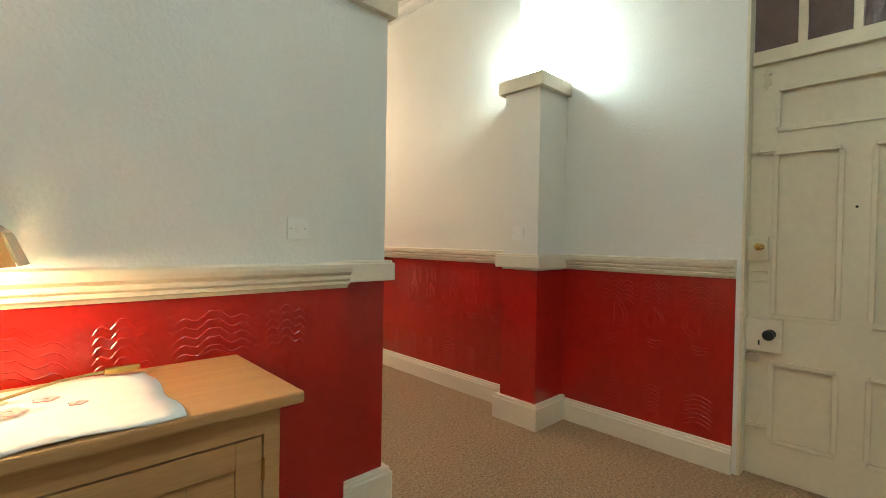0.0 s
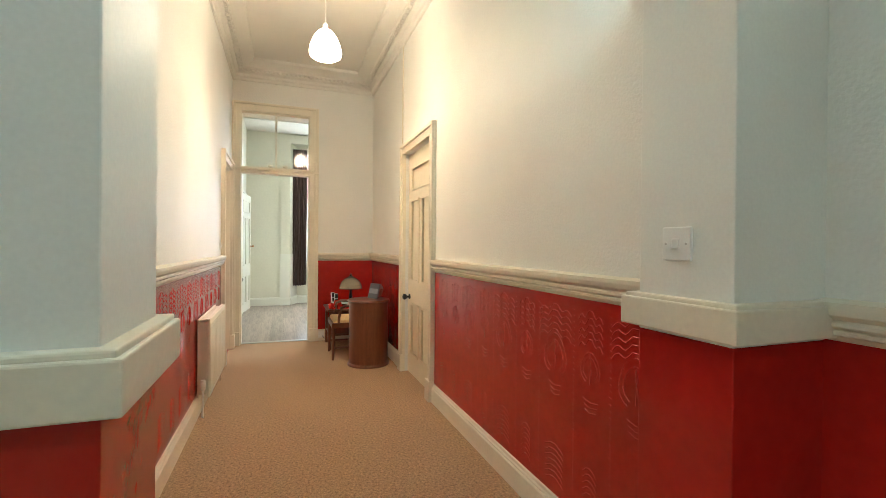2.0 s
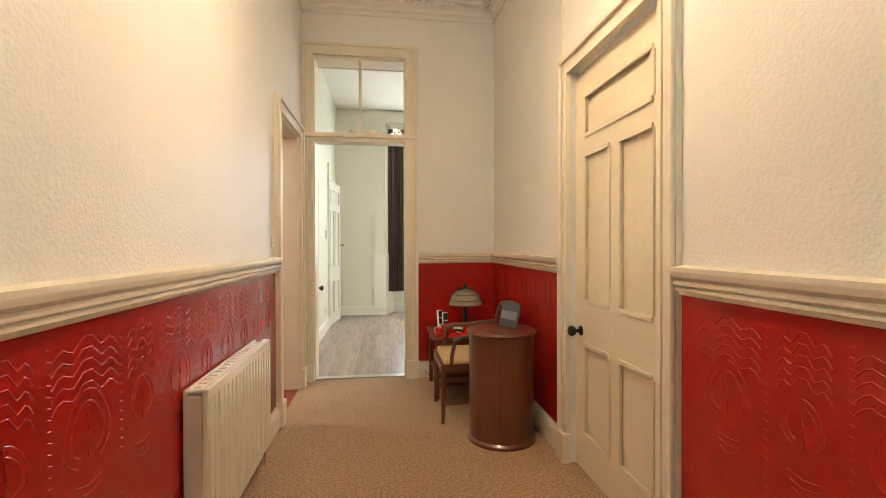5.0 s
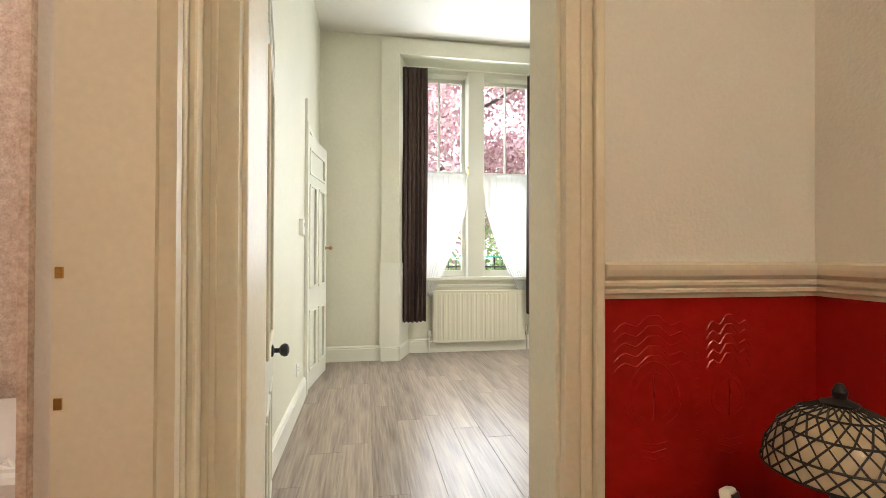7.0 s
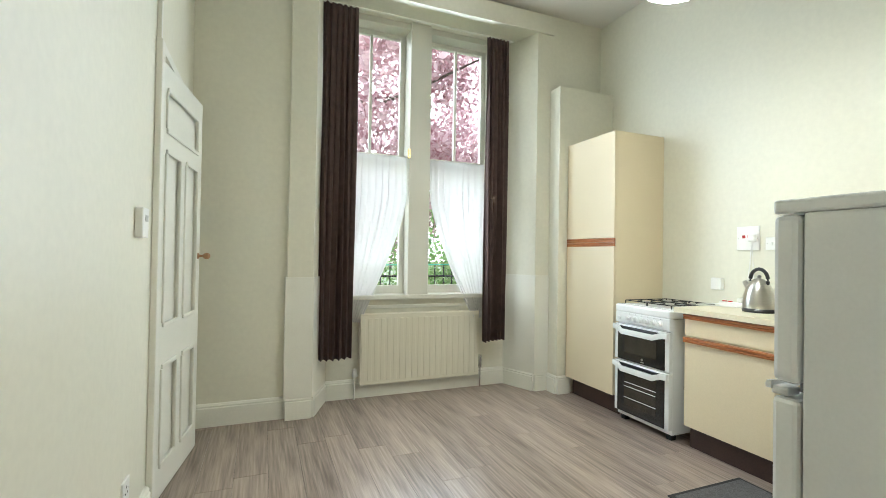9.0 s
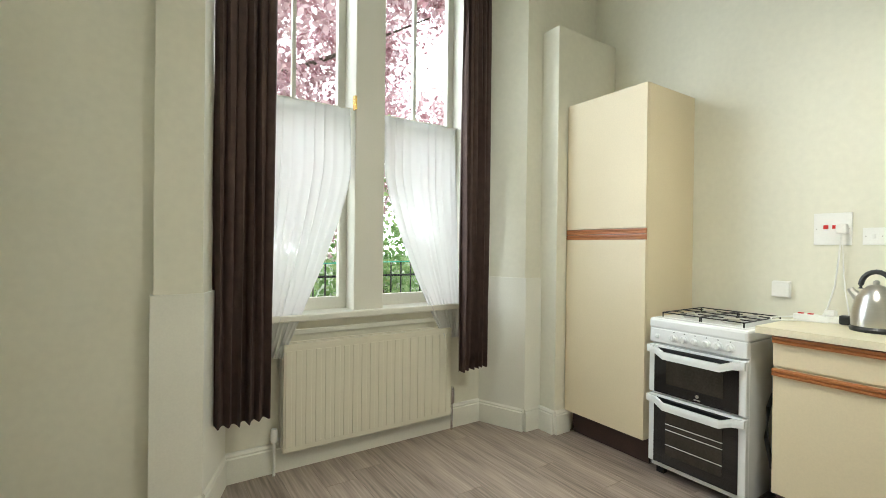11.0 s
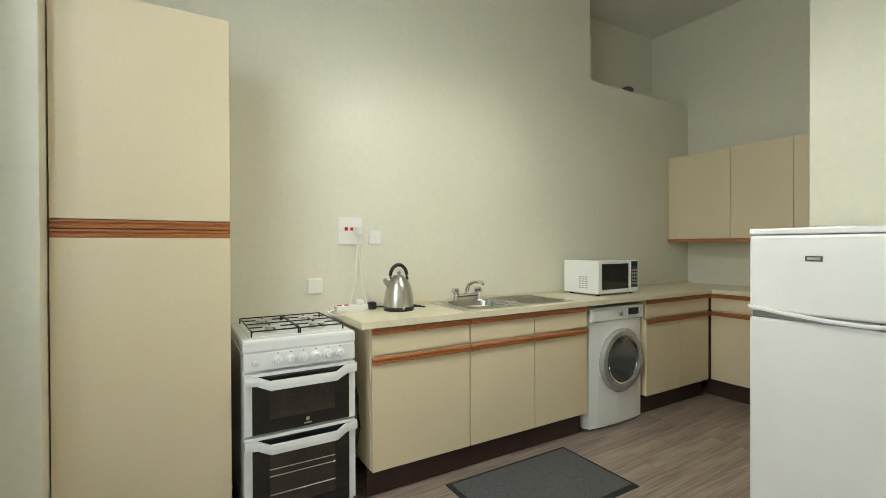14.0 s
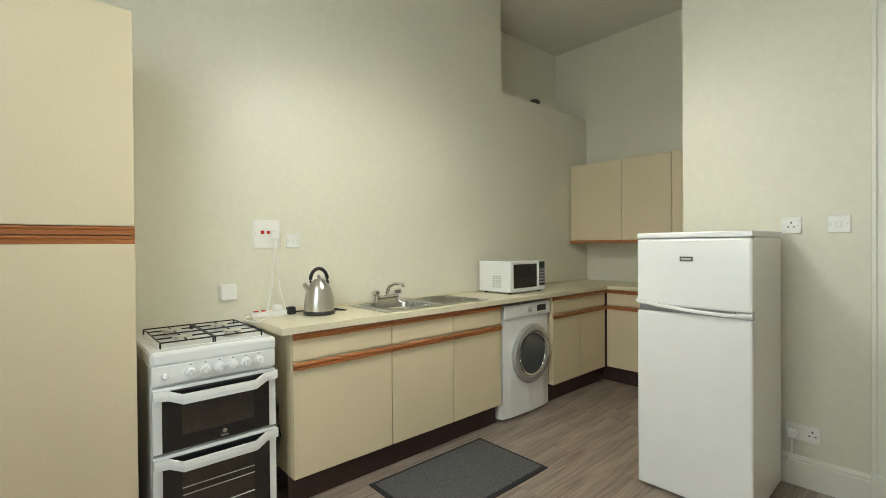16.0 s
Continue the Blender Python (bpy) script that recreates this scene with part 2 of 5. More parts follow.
setting("wall_vestibule_west", box(-1.8, -1.6, 0, -1.6, 2.32, TOP), PAPER, "unseen wall added to close the vestibule")
setting("wall_kitchen_west", join_boxes([(0.95, 7.721, 0, 1.10, 11.77, TOP)]), KWALL, "pale cream kitchen wall")
setting("wall_kitchen_end", join_boxes([(0.87, 7.586, 0, 1.275, 7.72, TOP), (2.1, 7.586, 0, 3.06, 7.72, TOP), (1.275, 7.586, 2.815, 2.1, 7.72, TOP)]), KWALL, "pale cream kitchen wall beside the hall door")
setting("wall_alcove_left", box(3.048, 6.28, 0, 3.062, 7.586, TOP), KWALL, "pale cream alcove side wall")
setting("wall_kitchen_east", join_boxes([(4.565, 7.67, 0, 5.2, 11.77, TOP), (4.565, 6.15, 0, 5.2, 7.67, 2.61), (4.95, 6.15, 2.61, 5.2, 7.67, TOP)]), KWALL, "pale cream kitchen wall with a high open recess")
setting("wall_alcove_back", box(3.048, 6.11, 0, 4.95, 6.28, TOP), KWALL, "pale cream alcove back wall")
bm = bmesh.new()
prism(bm, [(1.10, 11.16), (1.73, 11.16), (1.73, 11.11), (1.91, 11.11), (2.04, 11.45), (2.11, 11.45), (2.11, 11.77), (1.10, 11.77)], 0, 3.22)
prism(bm, [(4.565, 11.16), (4.565, 11.77), (3.62, 11.77), (3.62, 11.45), (3.70, 11.45), (3.83, 11.13), (3.99, 11.13), (3.99, 11.16)], 0, 3.22)
bx(bm, 2.11, 11.45, 0, 3.62, 11.77, 0.83)
bx(bm, 1.10, 11.16, 3.22, 4.565, 11.77, TOP)
bx(bm, 1.73, 11.11, 3.22, 3.99, 11.16, 3.38)
setting("wall_window", bm, KWALL, "pale cream window wall with splayed piers")
setting("pipe_boxing", box(3.97, 10.985, 0, 4.565, 11.16, 2.71, bevel=0.004), KWALL, "boxed-in pipes painted as the kitchen wall", "boxing")

# ---- pilasters, red dado, rails, skirting, cornice ----
DADO = [(0, 0), (0.012, 0), (0.016, 0.012), (0.03, 0.016), (0.03, 0.024), (0.024, 0.028), (0.036, 0.036), (0.036, 0.044), (0.03, 0.05), (0.046, 0.062), (0.05, 0.078), (0.05, 0.092), (0.0, 0.098)]
SKIRT = [(0, 0), (0.026, 0), (0.026, 0.105), (0.02, 0.112), (0.02, 0.12), (0.014, 0.126), (0.012, 0.138), (0.0, 0.142)]
KSKIRT = [(0, 0), (0.022, 0), (0.022, 0.125), (0.016, 0.131), (0.018, 0.14), (0.010, 0.152), (0.0, 0.156)]
CORNICE = [(0, 0), (0.018, 0), (0.022, 0.03), (0.04, 0.045), (0.045, 0.07), (0.075, 0.085), (0.08, 0.10), (0.12, 0.105), (0.125, 0.125), (0.16, 0.135), (0.20, 0.15), (0.24, 0.17), (0.25, 0.2), (0, 0.2)]
RAIL_Z = 1.0
# each run: a, b, out; the wall's red lower part, its rail and its skirting
RUNS = [
    ((2.955, 2.60), (2.955, 4.84), (-1, 0)),
    ((2.955, 5.835), (2.955, 7.42), (-1, 0)),
    ((1.28, 2.57), (1.28, 6.43), (1, 0)),
    ((2.267, 7.42), (2.955, 7.42), (0, -1)),
    ((-1.6, 2.215), (1.385, 2.215), (0, -1)),
    ((3.08, 1.31), (3.08, 2.29), (-1, 0)),
]
# in order: hall right, its corner, hall left, hall end, vestibule, beside the front door
panels = []
RUN_DROP = [0.0, -0.006, 0.004, -0.006, 0.037, 0.014]
for (a, b, out), drop in zip(RUNS, RUN_DROP):
    o = Vector((*out, 0))
    lo, hi = Vector((*a, 0)), Vector((*b, 0))
    bm = bmesh.new()
    mould(bm, [(0.0, 0.10), (0.004, 0.10), (0.004, RAIL_Z + 0.01 - drop), (0.0, RAIL_Z + 0.01 - drop)], lo, hi, o)
    panels.append(setting("dado_panel", bm, RED, "glossy red embossed paper below the dado rail", "wall panel"))
    bm = bmesh.new()
    mould(bm, [(u, v + RAIL_Z - drop) for u, v in DADO], lo, hi, o)
    setting("dado_rail", bm, CREAM, "reeded cream painted dado rail", "trim", smooth=False)
    bm = bmesh.new()
    mould(bm, SKIRT, lo, hi, o)
    setting("baseboard", bm, CREAM, "tall cream painted moulded skirting board", "baseboard")
cornice = bmesh.new()
for a, b, out in (((2.955, 2.6), (2.955, 7.42), (-1, 0)), ((1.28, 2.58), (1.28, 7.42), (1, 0)), ((1.28, 7.42), (2.955, 7.42), (0, -1)), ((3.08, -1.6), (3.08, 2.6), (-1, 0)), ((-1.6, 2.215), (1.28, 2.215), (0, -1))):
    mould(cornice, [(u, v + HC - 0.2) for u, v in CORNICE], (*a, 0), (*b, 0), (*out, 0))
    d = Vector((b[0] - a[0], b[1] - a[1], 0))
    for k in range(int(d.length / 0.05)):
        c = Vector((*a, 0)) + d.normalized() * (0.03 + 0.05 * k) + Vector((*out, 0)) * 0.098
        bx(cornice, c.x - 0.014, c.y - 0.014, HC - 0.118, c.x + 0.014, c.y + 0.014, HC - 0.094)
setting("cornice", cornice, CEIL, "moulded plaster cornice with small dentils", "trim")


def pilaster(name, x0, x1, drop):
    y0, y1 = 2.29, 2.565
    t = tagged(thing(name, pose(0, 0, 0), "square painted pilaster with red base and plain capital", "pilaster"), kind="structure")
    part("shaft", box(x0, y0, RAIL_Z - 0.02, x1, y1, 2.115, bevel=0.003), PLASTER, t)
    part("red_base", box(x0, y0, 0.1, x1, y1, RAIL_Z - 0.02, bevel=0.003), RED, t, "glossy red lower part")
    for nm, z, h, o in (("dado_block", RAIL_Z - drop, 0.087, 0.034), ("plinth", 0.0, 0.155, 0.036), ("capital", 2.112, 0.09, 0.032)):
        bm = box(x0 - o, y0 - o, z, x1 + o, y1 + o, z + h * 0.88, bevel=0.004)
        bx(bm, x0 - o * 0.75, y0 - o * 0.75, z + h * 0.85, x1 + o * 0.75, y1 + o * 0.75, z + h, bevel=0.004)
        part(nm, bm, CREAM, t)
    return t


pilaster("pilaster_left", 1.36, 1.622, 0.024)
pilaster("pilaster_right", 2.775, 3.09, 0.008)


def bead(bm, pts, r):
    tube(bm, pts, r, sides=5, flat=1.0)


def emboss(wide):
    """One column of the raised pattern, in the plane y = 0, standing out to -y, over z 0.14 to 0.97."""
    bm = bmesh.new()
    w = 0.115 if wide else 0.07
    for k in range(5):
        z = 0.955 - 0.027 * k
        pts = [(w * u, 0, z + 0.010 * math.sin(9.5 * abs(u) + 0.6) - 0.028 * abs(u)) for u in np.linspace(-1, 1, 15)]
        bead(bm, pts, 0.0023)
    s = 0.082 if wide else 0.055
    for k in (1.0, 0.72):
        for side in (-1, 1):
            pts = [(side * s * k * math.sin(a) * (1 - 0.18 * math.cos(a)), 0, 0.735 + s * 1.25 * k * math.cos(a) * (1 if math.cos(a) > 0 else 0.75)) for a in np.linspace(0.05, 2.7, 12)]
            bead(bm, pts, 0.0023)
    bead(bm, [(0, 0, 0.80), (0.004, 0, 0.74), (0, 0, 0.68)], 0.0036)
    for k in range(3):
        z = 0.615 - 0.02 * k
        bead(bm, [(-0.04 + 0.006 * k, 0, z + 0.006), (0, 0, z - 0.004), (0.045 - 0.006 * k, 0, z + 0.004)], 0.0023)
    for k in range(7):
        z = 0.34 - 0.024 * k
        pts = [(w * 0.55 * u, 0, z + 0.02 * math.cos(u * 1.7) + 0.004 * math.sin(12 * u)) for u in np.linspace(-1, 1, 9)]
        bead(bm, pts, 0.0025)
    for k in range(34):
        z = 0.955 - 0.024 * k
        bead(bm, [(0.128 - 0.02 * (not wide), 0, z), (0.138 - 0.02 * (not wide), 0, z - 0.003)], 0.0014)
    return mesh_of("embossed_motif", bm, RED, smooth=True)


EMBOSS = [emboss(True), emboss(False)]
for panel, (a, b, out) in zip(panels, RUNS):
    a, b = Vector((*a, 0)), Vector((*b, 0))
    d, length = (b - a).normalized(), (b - a).length
    x, k = 0.16, 0
    while x + 0.12 < length:
        ob = new("embossed_motif", EMBOSS[k % 2])
        ob.parent = panel
        c = a + d * x + Vector((*out, 0)) * 0.0036
        ob.matrix_basis = pose(c.x, c.y, -0.004 if abs(out[0]) or a.x > 2 else -0.045, 0, 0, math.degrees(math.atan2(out[1], out[0])) + 90)
        x, k = x + (0.235 if k % 2 == 0 else 0.235), k + 1

# ---- doors ----


def panel_mould(bm, x0, z0, x1, z1, y, w=0.022, d=0.012):
    """A raised frame of moulding round a door panel, standing out to -y."""
    for a, b in (((x0, z0), (x1, z0)), ((x0, z1), (x1, z1))):
        bx(bm, a[0], y - d, a[1] - w / 2, b[0], y, b[1] + w / 2, bevel=0.004)
    for x in (x0, x1):
        bx(bm, x - w / 2, y - d, z0 + w / 2, x + w / 2, y, z1 - w / 2, bevel=0.004)


def leaf_with_panels(t, width, height, panels_at, material, thick=0.042):
    """A door leaf in the plane x, z from the origin, its face to -y, with sunk panels and mouldings."""
    bm = bmesh.new()
    xs = sorted({0, width, *(v for p in panels_at for v in (p[0], p[2]))})
    zs = sorted({0.006, height, *(v for p in panels_at for v in (p[1], p[3]))})
    for x0, x1 in zip(xs, xs[1:]):
        for z0, z1 in zip(zs, zs[1:]):
            cx, cz = (x0 + x1) / 2, (z0 + z1) / 2
            sunk = any(p[0] < cx < p[2] and p[1] < cz < p[3] for p in panels_at)
            bx(bm, x0, 0.014 if sunk else 0, z0, x1, thick - (0.014 if sunk else 0), z1)
    bmesh.ops.remove_doubles(bm, verts=bm.verts, dist=0.0002)
    body = part("leaf", bm, material, t)
    for p in panels_at:
        bm = bmesh.new()
        panel_mould(bm, p[0], p[1], p[2], p[3], 0.002)
        part("panel_moulding", bm, material, body)
    return body


def architrave(name, m, width, height, w=0.10, plinth=True, material=CREAM):
    """A moulded frame round an opening, on the face y = 0, standing out to -y."""
    t = tagged(thing(name, m, "moulded cream painted door surround", "door frame"), kind="structure")
    for nm, x0 in (("jamb", -w), ("jamb", width)):
        bm = box(x0, -0.022, 0.0, x0 + w, 0, height + w)
        inner = x0 + (w - 0.022 if x0 < 0 else 0)
        bx(bm, inner, -0.03, 0, inner + 0.022, -0.0215, height + 0.022)
        outer = x0 if x0 < 0 else x0 + w - 0.028
        bx(bm, outer, -0.042, 0, outer + 0.028, -0.0215, height + w, bevel=0.006)
        bx(bm, x0 + 0.042, -0.028, 0, x0 + 0.058, -0.0215, height + w * 0.6, bevel=0.003)
        if plinth:
            bx(bm, x0 - 0.004, -0.05, 0, x0 + w + 0.004, -0.001, 0.16, bevel=0.004)
        part(nm, bm, material, t)
    bm = box(0, -0.022, height, width, 0, height + w)
    bx(bm, 0, -0.03, height, width, -0.0215, height + 0.022)
    bx(bm, -w + 0.028, -0.042, height + w - 0.028, width + w - 0.028, -0.0215, height + w, bevel=0.006)
    part("head", bm, material, t)
    return t


def knob(parent, x, z, y, material, r=0.028):
    bm = bmesh.new()
    lathe(bm, [(r * 0.9, 0), (r * 0.9, 0.006), (r * 0.35, 0.012), (r * 0.35, 0.03), (r * 0.75, 0.036), (r, 0.05), (r * 0.9, 0.062), (r * 0.4, 0.07)], seg=16)
    bmesh.ops.transform(bm, matrix=pose(x, y, z, 90, 0, 0), verts=bm.verts)
    return part("knob", bm, material, parent, smooth=True)


# right-hand hall door, closed: the face looks to -x
hall_door_pose = pose(2.985, 5.74, 0, 0, 0, -90)
architrave("door_frame_hall", pose(2.955, 5.74, 0, 0, 0, -90), 0.80, 2.07, w=0.095)
t = tagged(thing("door_1", hall_door_pose, "closed cream panelled door with dark knob", "door"), kind="structure")
leaf_with_panels(t, 0.80, 2.06, [(0.11, 1.72, 0.69, 1.92), (0.11, 0.88, 0.355, 1.62), (0.445, 0.88, 0.69, 1.62), (0.11, 0.2, 0.355, 0.66), (0.445, 0.2, 0.69, 0.66)], DOOR)
knob(t, 0.06, 0.72, 0, IRON)

# front door, closed, with locks and bolts
t = tagged(thing("door_2", pose(3.155, 1.275, 0, 0, 0, -90), "closed cream front door with locks and bolts", "door"), kind="structure")
body = leaf_with_panels(t, 0.80, 2.05, [(0.105, 1.72, 0.695, 1.92), (0.105, 0.81, 0.345, 1.61), (0.455, 0.81, 0.695, 1.61), (0.105, 0.2, 0.345, 0.58), (0.455, 0.2, 0.695, 0.58)], DOOR)
bm = box(0.0, -0.03, 1.08, 0.085, 0, 1.20, bevel=0.003)
part("night_latch", bm, DOOR, t)
knob(t, 0.055, 1.15, -0.03, BRASS, 0.018)
part("rim_lock", box(0.0, -0.035, 0.635, 0.15, 0, 0.795, bevel=0.004), CREAM, t, "cream painted rim lock case")
knob(t, 0.105, 0.725, -0.035, BLACK, 0.026)
part("keyhole", box(0.055, -0.037, 0.665, 0.062, -0.0345, 0.69), BLACK, t)
for z in (1.62, 0.255):
    bm = tube(bmesh.new(), [(-0.02, -0.018, z), (0.1, -0.018, z)], 0.005)
    bx(bm, 0.005, -0.014, z - 0.014, 0.035, 0, z + 0.014)
    bx(bm, 0.06, -0.014, z - 0.014, 0.09, 0, z + 0.014)
    part("bolt", bm, DOOR, t)
bm = tube(bmesh.new(), [(0.06, -0.018, 2.03), (0.06, -0.018, 1.93)], 0.005)
bx(bm, 0.045, -0.014, 1.95, 0.075, 0, 1.97)
bx(bm, 0.045, -0.014, 2.0, 0.075, 0, 2.02)
part("bolt", bm, DOOR, t)
for z in (0.98, 1.03):
    part("letter_catch", tube(bmesh.new(), [(0.01, -0.01, z), (0.075, -0.01, z), (0.08, -0.004, z - 0.01)], 0.004), DOOR, t)
part("lower_bolt", box(-0.03, -0.022, 0.575, 0.055, 0, 0.615, bevel=0.003), STEEL, t, "worn metal bolt")
part("spyhole", tube(bmesh.new(), [(0.40, -0.004, 1.335), (0.40, 0.004, 1.335)], 0.006), BLACK, t)
t = tagged(thing("door_frame_front", pose(3.08, 1.29, 0, 0, 0, -90), "cream painted front door frame with a glazed transom", "door frame"), kind="structure")
for nm, r in (("jamb", (0.0, 0.0, 0, 0.014, 0.2, 2.62)), ("jamb", (0.816, 0.0, 0, 0.835, 0.2, 2.62)), ("transom_bar", (0.014, 0.05, 2.052, 0.816, 0.14, 2.12)), ("head", (0.014, 0.0, 2.54, 0.816, 0.2, 2.62)), ("mullion", (0.19, 0.07, 2.12, 0.225, 0.12, 2.54)), ("mullion", (0.385, 0.07, 2.12, 0.42, 0.12, 2.54)), ("mullion", (0.58, 0.07, 2.12, 0.615, 0.12, 2.54)), ("door_stop", (0.014, 0.12, 0, 0.03, 0.15, 2.05))):
    part(nm, box(*r, bevel=0.003), DOOR, t)
OBSCURE = mat("brown_obscured_glass", (0.17, 0.115, 0.10), 0.22, vary=0.15, scale=12, bump=0.25, bump_scale=70)
for x0, x1 in ((0.014, 0.19), (0.225, 0.385), (0.42, 0.58), (0.615, 0.816)):
    part("pane", box(x0, 0.09, 2.12, x1, 0.098, 2.54), OBSCURE, t, "brownish obscured glass")
for z in (1.11, 1.17, 0.98, 0.7, 0.77):
    part("keep", box(-0.006, 0.03, z - 0.025, 0.016, 0.074, z + 0.025, bevel=0.003), DOOR, t)
# no landing is built: a dark board stands for its gloom and blocks light
setting("landing_closure", box(3.26, 0.44, 0, 3.3, 1.3, 2.65), KICK, "unseen dark board standing in for the unlit stair landing", "wall")

# kitchen doorway: frame with a transom, and its open glazed door
t = architrave("door_frame_kitchen", pose(1.372, 7.42, 0), 0.79, 2.795, w=0.105)
for nm, r in (("lining", (-0.001, 0.0, 0, 0.012, 0.20, 2.795)), ("lining", (0.778, 0.0, 0, 0.791, 0.20, 2.795)), ("lining_head", (0.012, 0.0, 2.77, 0.778, 0.20, 2.796)), ("transom_bar", (0.012, -0.028, 2.055, 0.778, 0.11, 2.132)), ("transom_mullion", (0.382, 0.02, 2.132, 0.407, 0.07, 2.77))):
    part(nm, box(*r, bevel=0.003), CREAM, t)
part("bar_moulding", box(-0.105, -0.05, 2.09, 0.895, -0.024, 2.118, bevel=0.005), CREAM, t)
for x0, x1 in ((0.012, 0.382), (0.407, 0.778)):
    g = part("pane", box(x0, 0.042, 2.132, x1, 0.047, 2.77), GLASS, t)
    g.visible_shadow = False
part("threshold", box(0.012, 0.03, 0.001, 0.778, 0.10, 0.008), STEEL, t, "metal threshold strip")
for x in (0.33, 0.50):
    bm = lathe(bmesh.new(), [(0.02, 0), (0.028, 0.012), (0.022, 0.03)], (x, -0.005, 2.136), 12)
    part("transom_catch", bm, CREAM, t)
t = tagged(thing("door_frame_kitchen_inside", pose(2.082, 7.72, 0, 0, 0, 180), "flat cream painted door surround on the kitchen side", "door frame"), kind="structure")
for nm, r in (("jamb", (-0.13, -0.016, 0, -0.016, 0, 2.86)), ("jamb", (0.806, -0.016, 0, 0.92, 0, 2.86)), ("head", (-0.016, -0.016, 2.76, 0.806, 0, 2.86)), ("outer_bead", (-0.135, -0.024, 0, -0.115, 0.0, 2.88)), ("plinth", (-0.137, -0.03, 0, -0.016, 0, 0.17))):
    part(nm, box(*r, bevel=0.004), KTRIM, t)

leaf_dir = 99.5
t = tagged(thing("door_3", pose(1.297, 7.745, 0, 0, 0, leaf_dir), "open cream kitchen door with a reeded glass panel", "door"), kind="structure")
bm = bmesh.new()
for r in ((0, 0, 0.008, 0.095, 0.042, 2.04), (0.575, 0, 0.008, 0.67, 0.042, 2.04), (0.095, 0, 0.008, 0.575, 0.042, 0.2), (0.095, 0, 0.62, 0.575, 0.042, 0.80), (0.095, 0, 1.76, 0.575, 0.042, 1.84), (0.095, 0, 1.97, 0.575, 0.042, 2.04), (0.32, 0, 0.2, 0.36, 0.042, 0.62)):
    bx(bm, *r)
body = part("leaf", bm, KTRIM, t)
for r in ((0.095, 0.2, 0.32, 0.62), (0.36, 0.2, 0.575, 0.62), (0.095, 1.84, 0.575, 1.97)):
    part("panel", box(r[0], 0.014, r[1], r[2], 0.028, r[3]), KTRIM, body)
    bm = bmesh.new()
    panel_mould(bm, r[0], r[1], r[2], r[3], 0.001, d=0.008)
    part("panel_moulding", bm, KTRIM, body)
REEDED = mat("reeded_glass", (0.74, 0.84, 0.77), 0.12, vary=0.02, trans=0.75)
bm = bmesh.new()
for k in range(32):
    x0 = 0.095 + 0.015 * k
    tube(bm, [(x0 + 0.0075, 0.021, 0.80), (x0 + 0.0075, 0.021, 1.76)], 0.0078, sides=8, flat=0.4)
g = part("reeded_pane", bm, REEDED, body, "pale green reeded glass", smooth=True)
g.visible_shadow = False
bm = bmesh.new()
panel_mould(bm, 0.1, 0.805, 0.57, 1.755, 0.001, d=0.01)
part("glazing_bead", bm, CREAM, body)
knob(t, 0.62, 0.72, 0, IRON)
bm = lathe(bmesh.new(), [(0.026, 0), (0.026, 0.006), (0.01, 0.012), (0.01, 0.03), (0.024, 0.04), (0.028, 0.052), (0.02, 0.066)], seg=16)
bmesh.ops.transform(bm, matrix=pose(0.62, 0.042, 0.72, -90, 0, 0), verts=bm.verts)
part("knob", bm, IRON, t, smooth=True)

# bathroom doorway on the left
architrave("door_frame_bathroom", pose(1.28, 6.525, 0, 0, 0, 90), 0.69, 2.045, w=0.095)
t = tagged(thing("door_lining_bathroom", pose(0, 0, 0), "cream painted bathroom door lining with brass keeps", "door frame"), kind="structure")
for r in ((1.115, 6.525, 0, 1.28, 6.539, 2.05), (1.115, 7.201, 0, 1.28, 7.215, 2.05), (1.115, 6.539, 2.03, 1.28, 7.201, 2.05)):
    part("lining", box(*r), CREAM, t)
for z in (1.09, 0.86):
    part("keep", box(1.122, 7.197, z - 0.01, 1.134, 7.202, z + 0.01), BRASS, t)
t = setting("wall_bathroom", join_boxes([(-0.95, 5.5, 0, -0.85, 8.6, HC), (-0.95, 8.3, 0, 0.95, 8.6, HC), (-0.95, 5.4, 0, 1.13, 5.5, HC), (0.93, 7.4, 0, 0.95, 8.3, HC)]), mat("pink_speckled_wallpaper", (0.80, 0.68, 0.57), 0.8, tint=(0.52, 0.36, 0.27), scale=38, fine=120, contrast=0.32), "bathroom walls in pinkish speckled paper")
setting("floor_bathroom", join_boxes([(-0.95, 5.4, -0.1, 1.28, 7.4, 0.002), (-0.95, 7.4, -0.1, 0.93, 8.5, 0.002)]), mat("red_bathroom_carpet", (0.40, 0.10, 0.05), 0.95, tint=(0.22, 0.04, 0.02), scale=14, fine=200, bump=0.5, bump_scale=200), "reddish bathroom carpet", "floor")
setting("ceiling_bathroom", box(-0.95, 5.4, HC, 1.13, 8.6, HC + 0.1), CEIL, "bathroom ceiling", "ceiling")
# fill light added above the bath, never in view; lifts the dark room
t = thing("ceiling_lamp", pose(0.2, 6.9, HC - 0.07), "unseen round fill lamp added to brighten the bathroom", "lamp")
part("diffuser", lathe(bmesh.new(), [(0.02, 0.0), (0.10, 0.008), (0.15, 0.03), (0.16, 0.05)], seg=32), glow("bathroom_fill_glow", (1.0, 0.86, 0.72), 75), t, "glowing white diffuser", smooth=True)
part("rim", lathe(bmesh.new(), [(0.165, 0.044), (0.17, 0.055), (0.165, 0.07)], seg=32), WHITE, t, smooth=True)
t = thing("bathtub", pose(0, 0, 0), "white bathtub with a beige side panel", "bathtub")
bm = box(-0.7, 7.62, 0.50, 0.92, 8.28, 0.60, bevel=0.02)
part("rim", bm, WHITE, t)
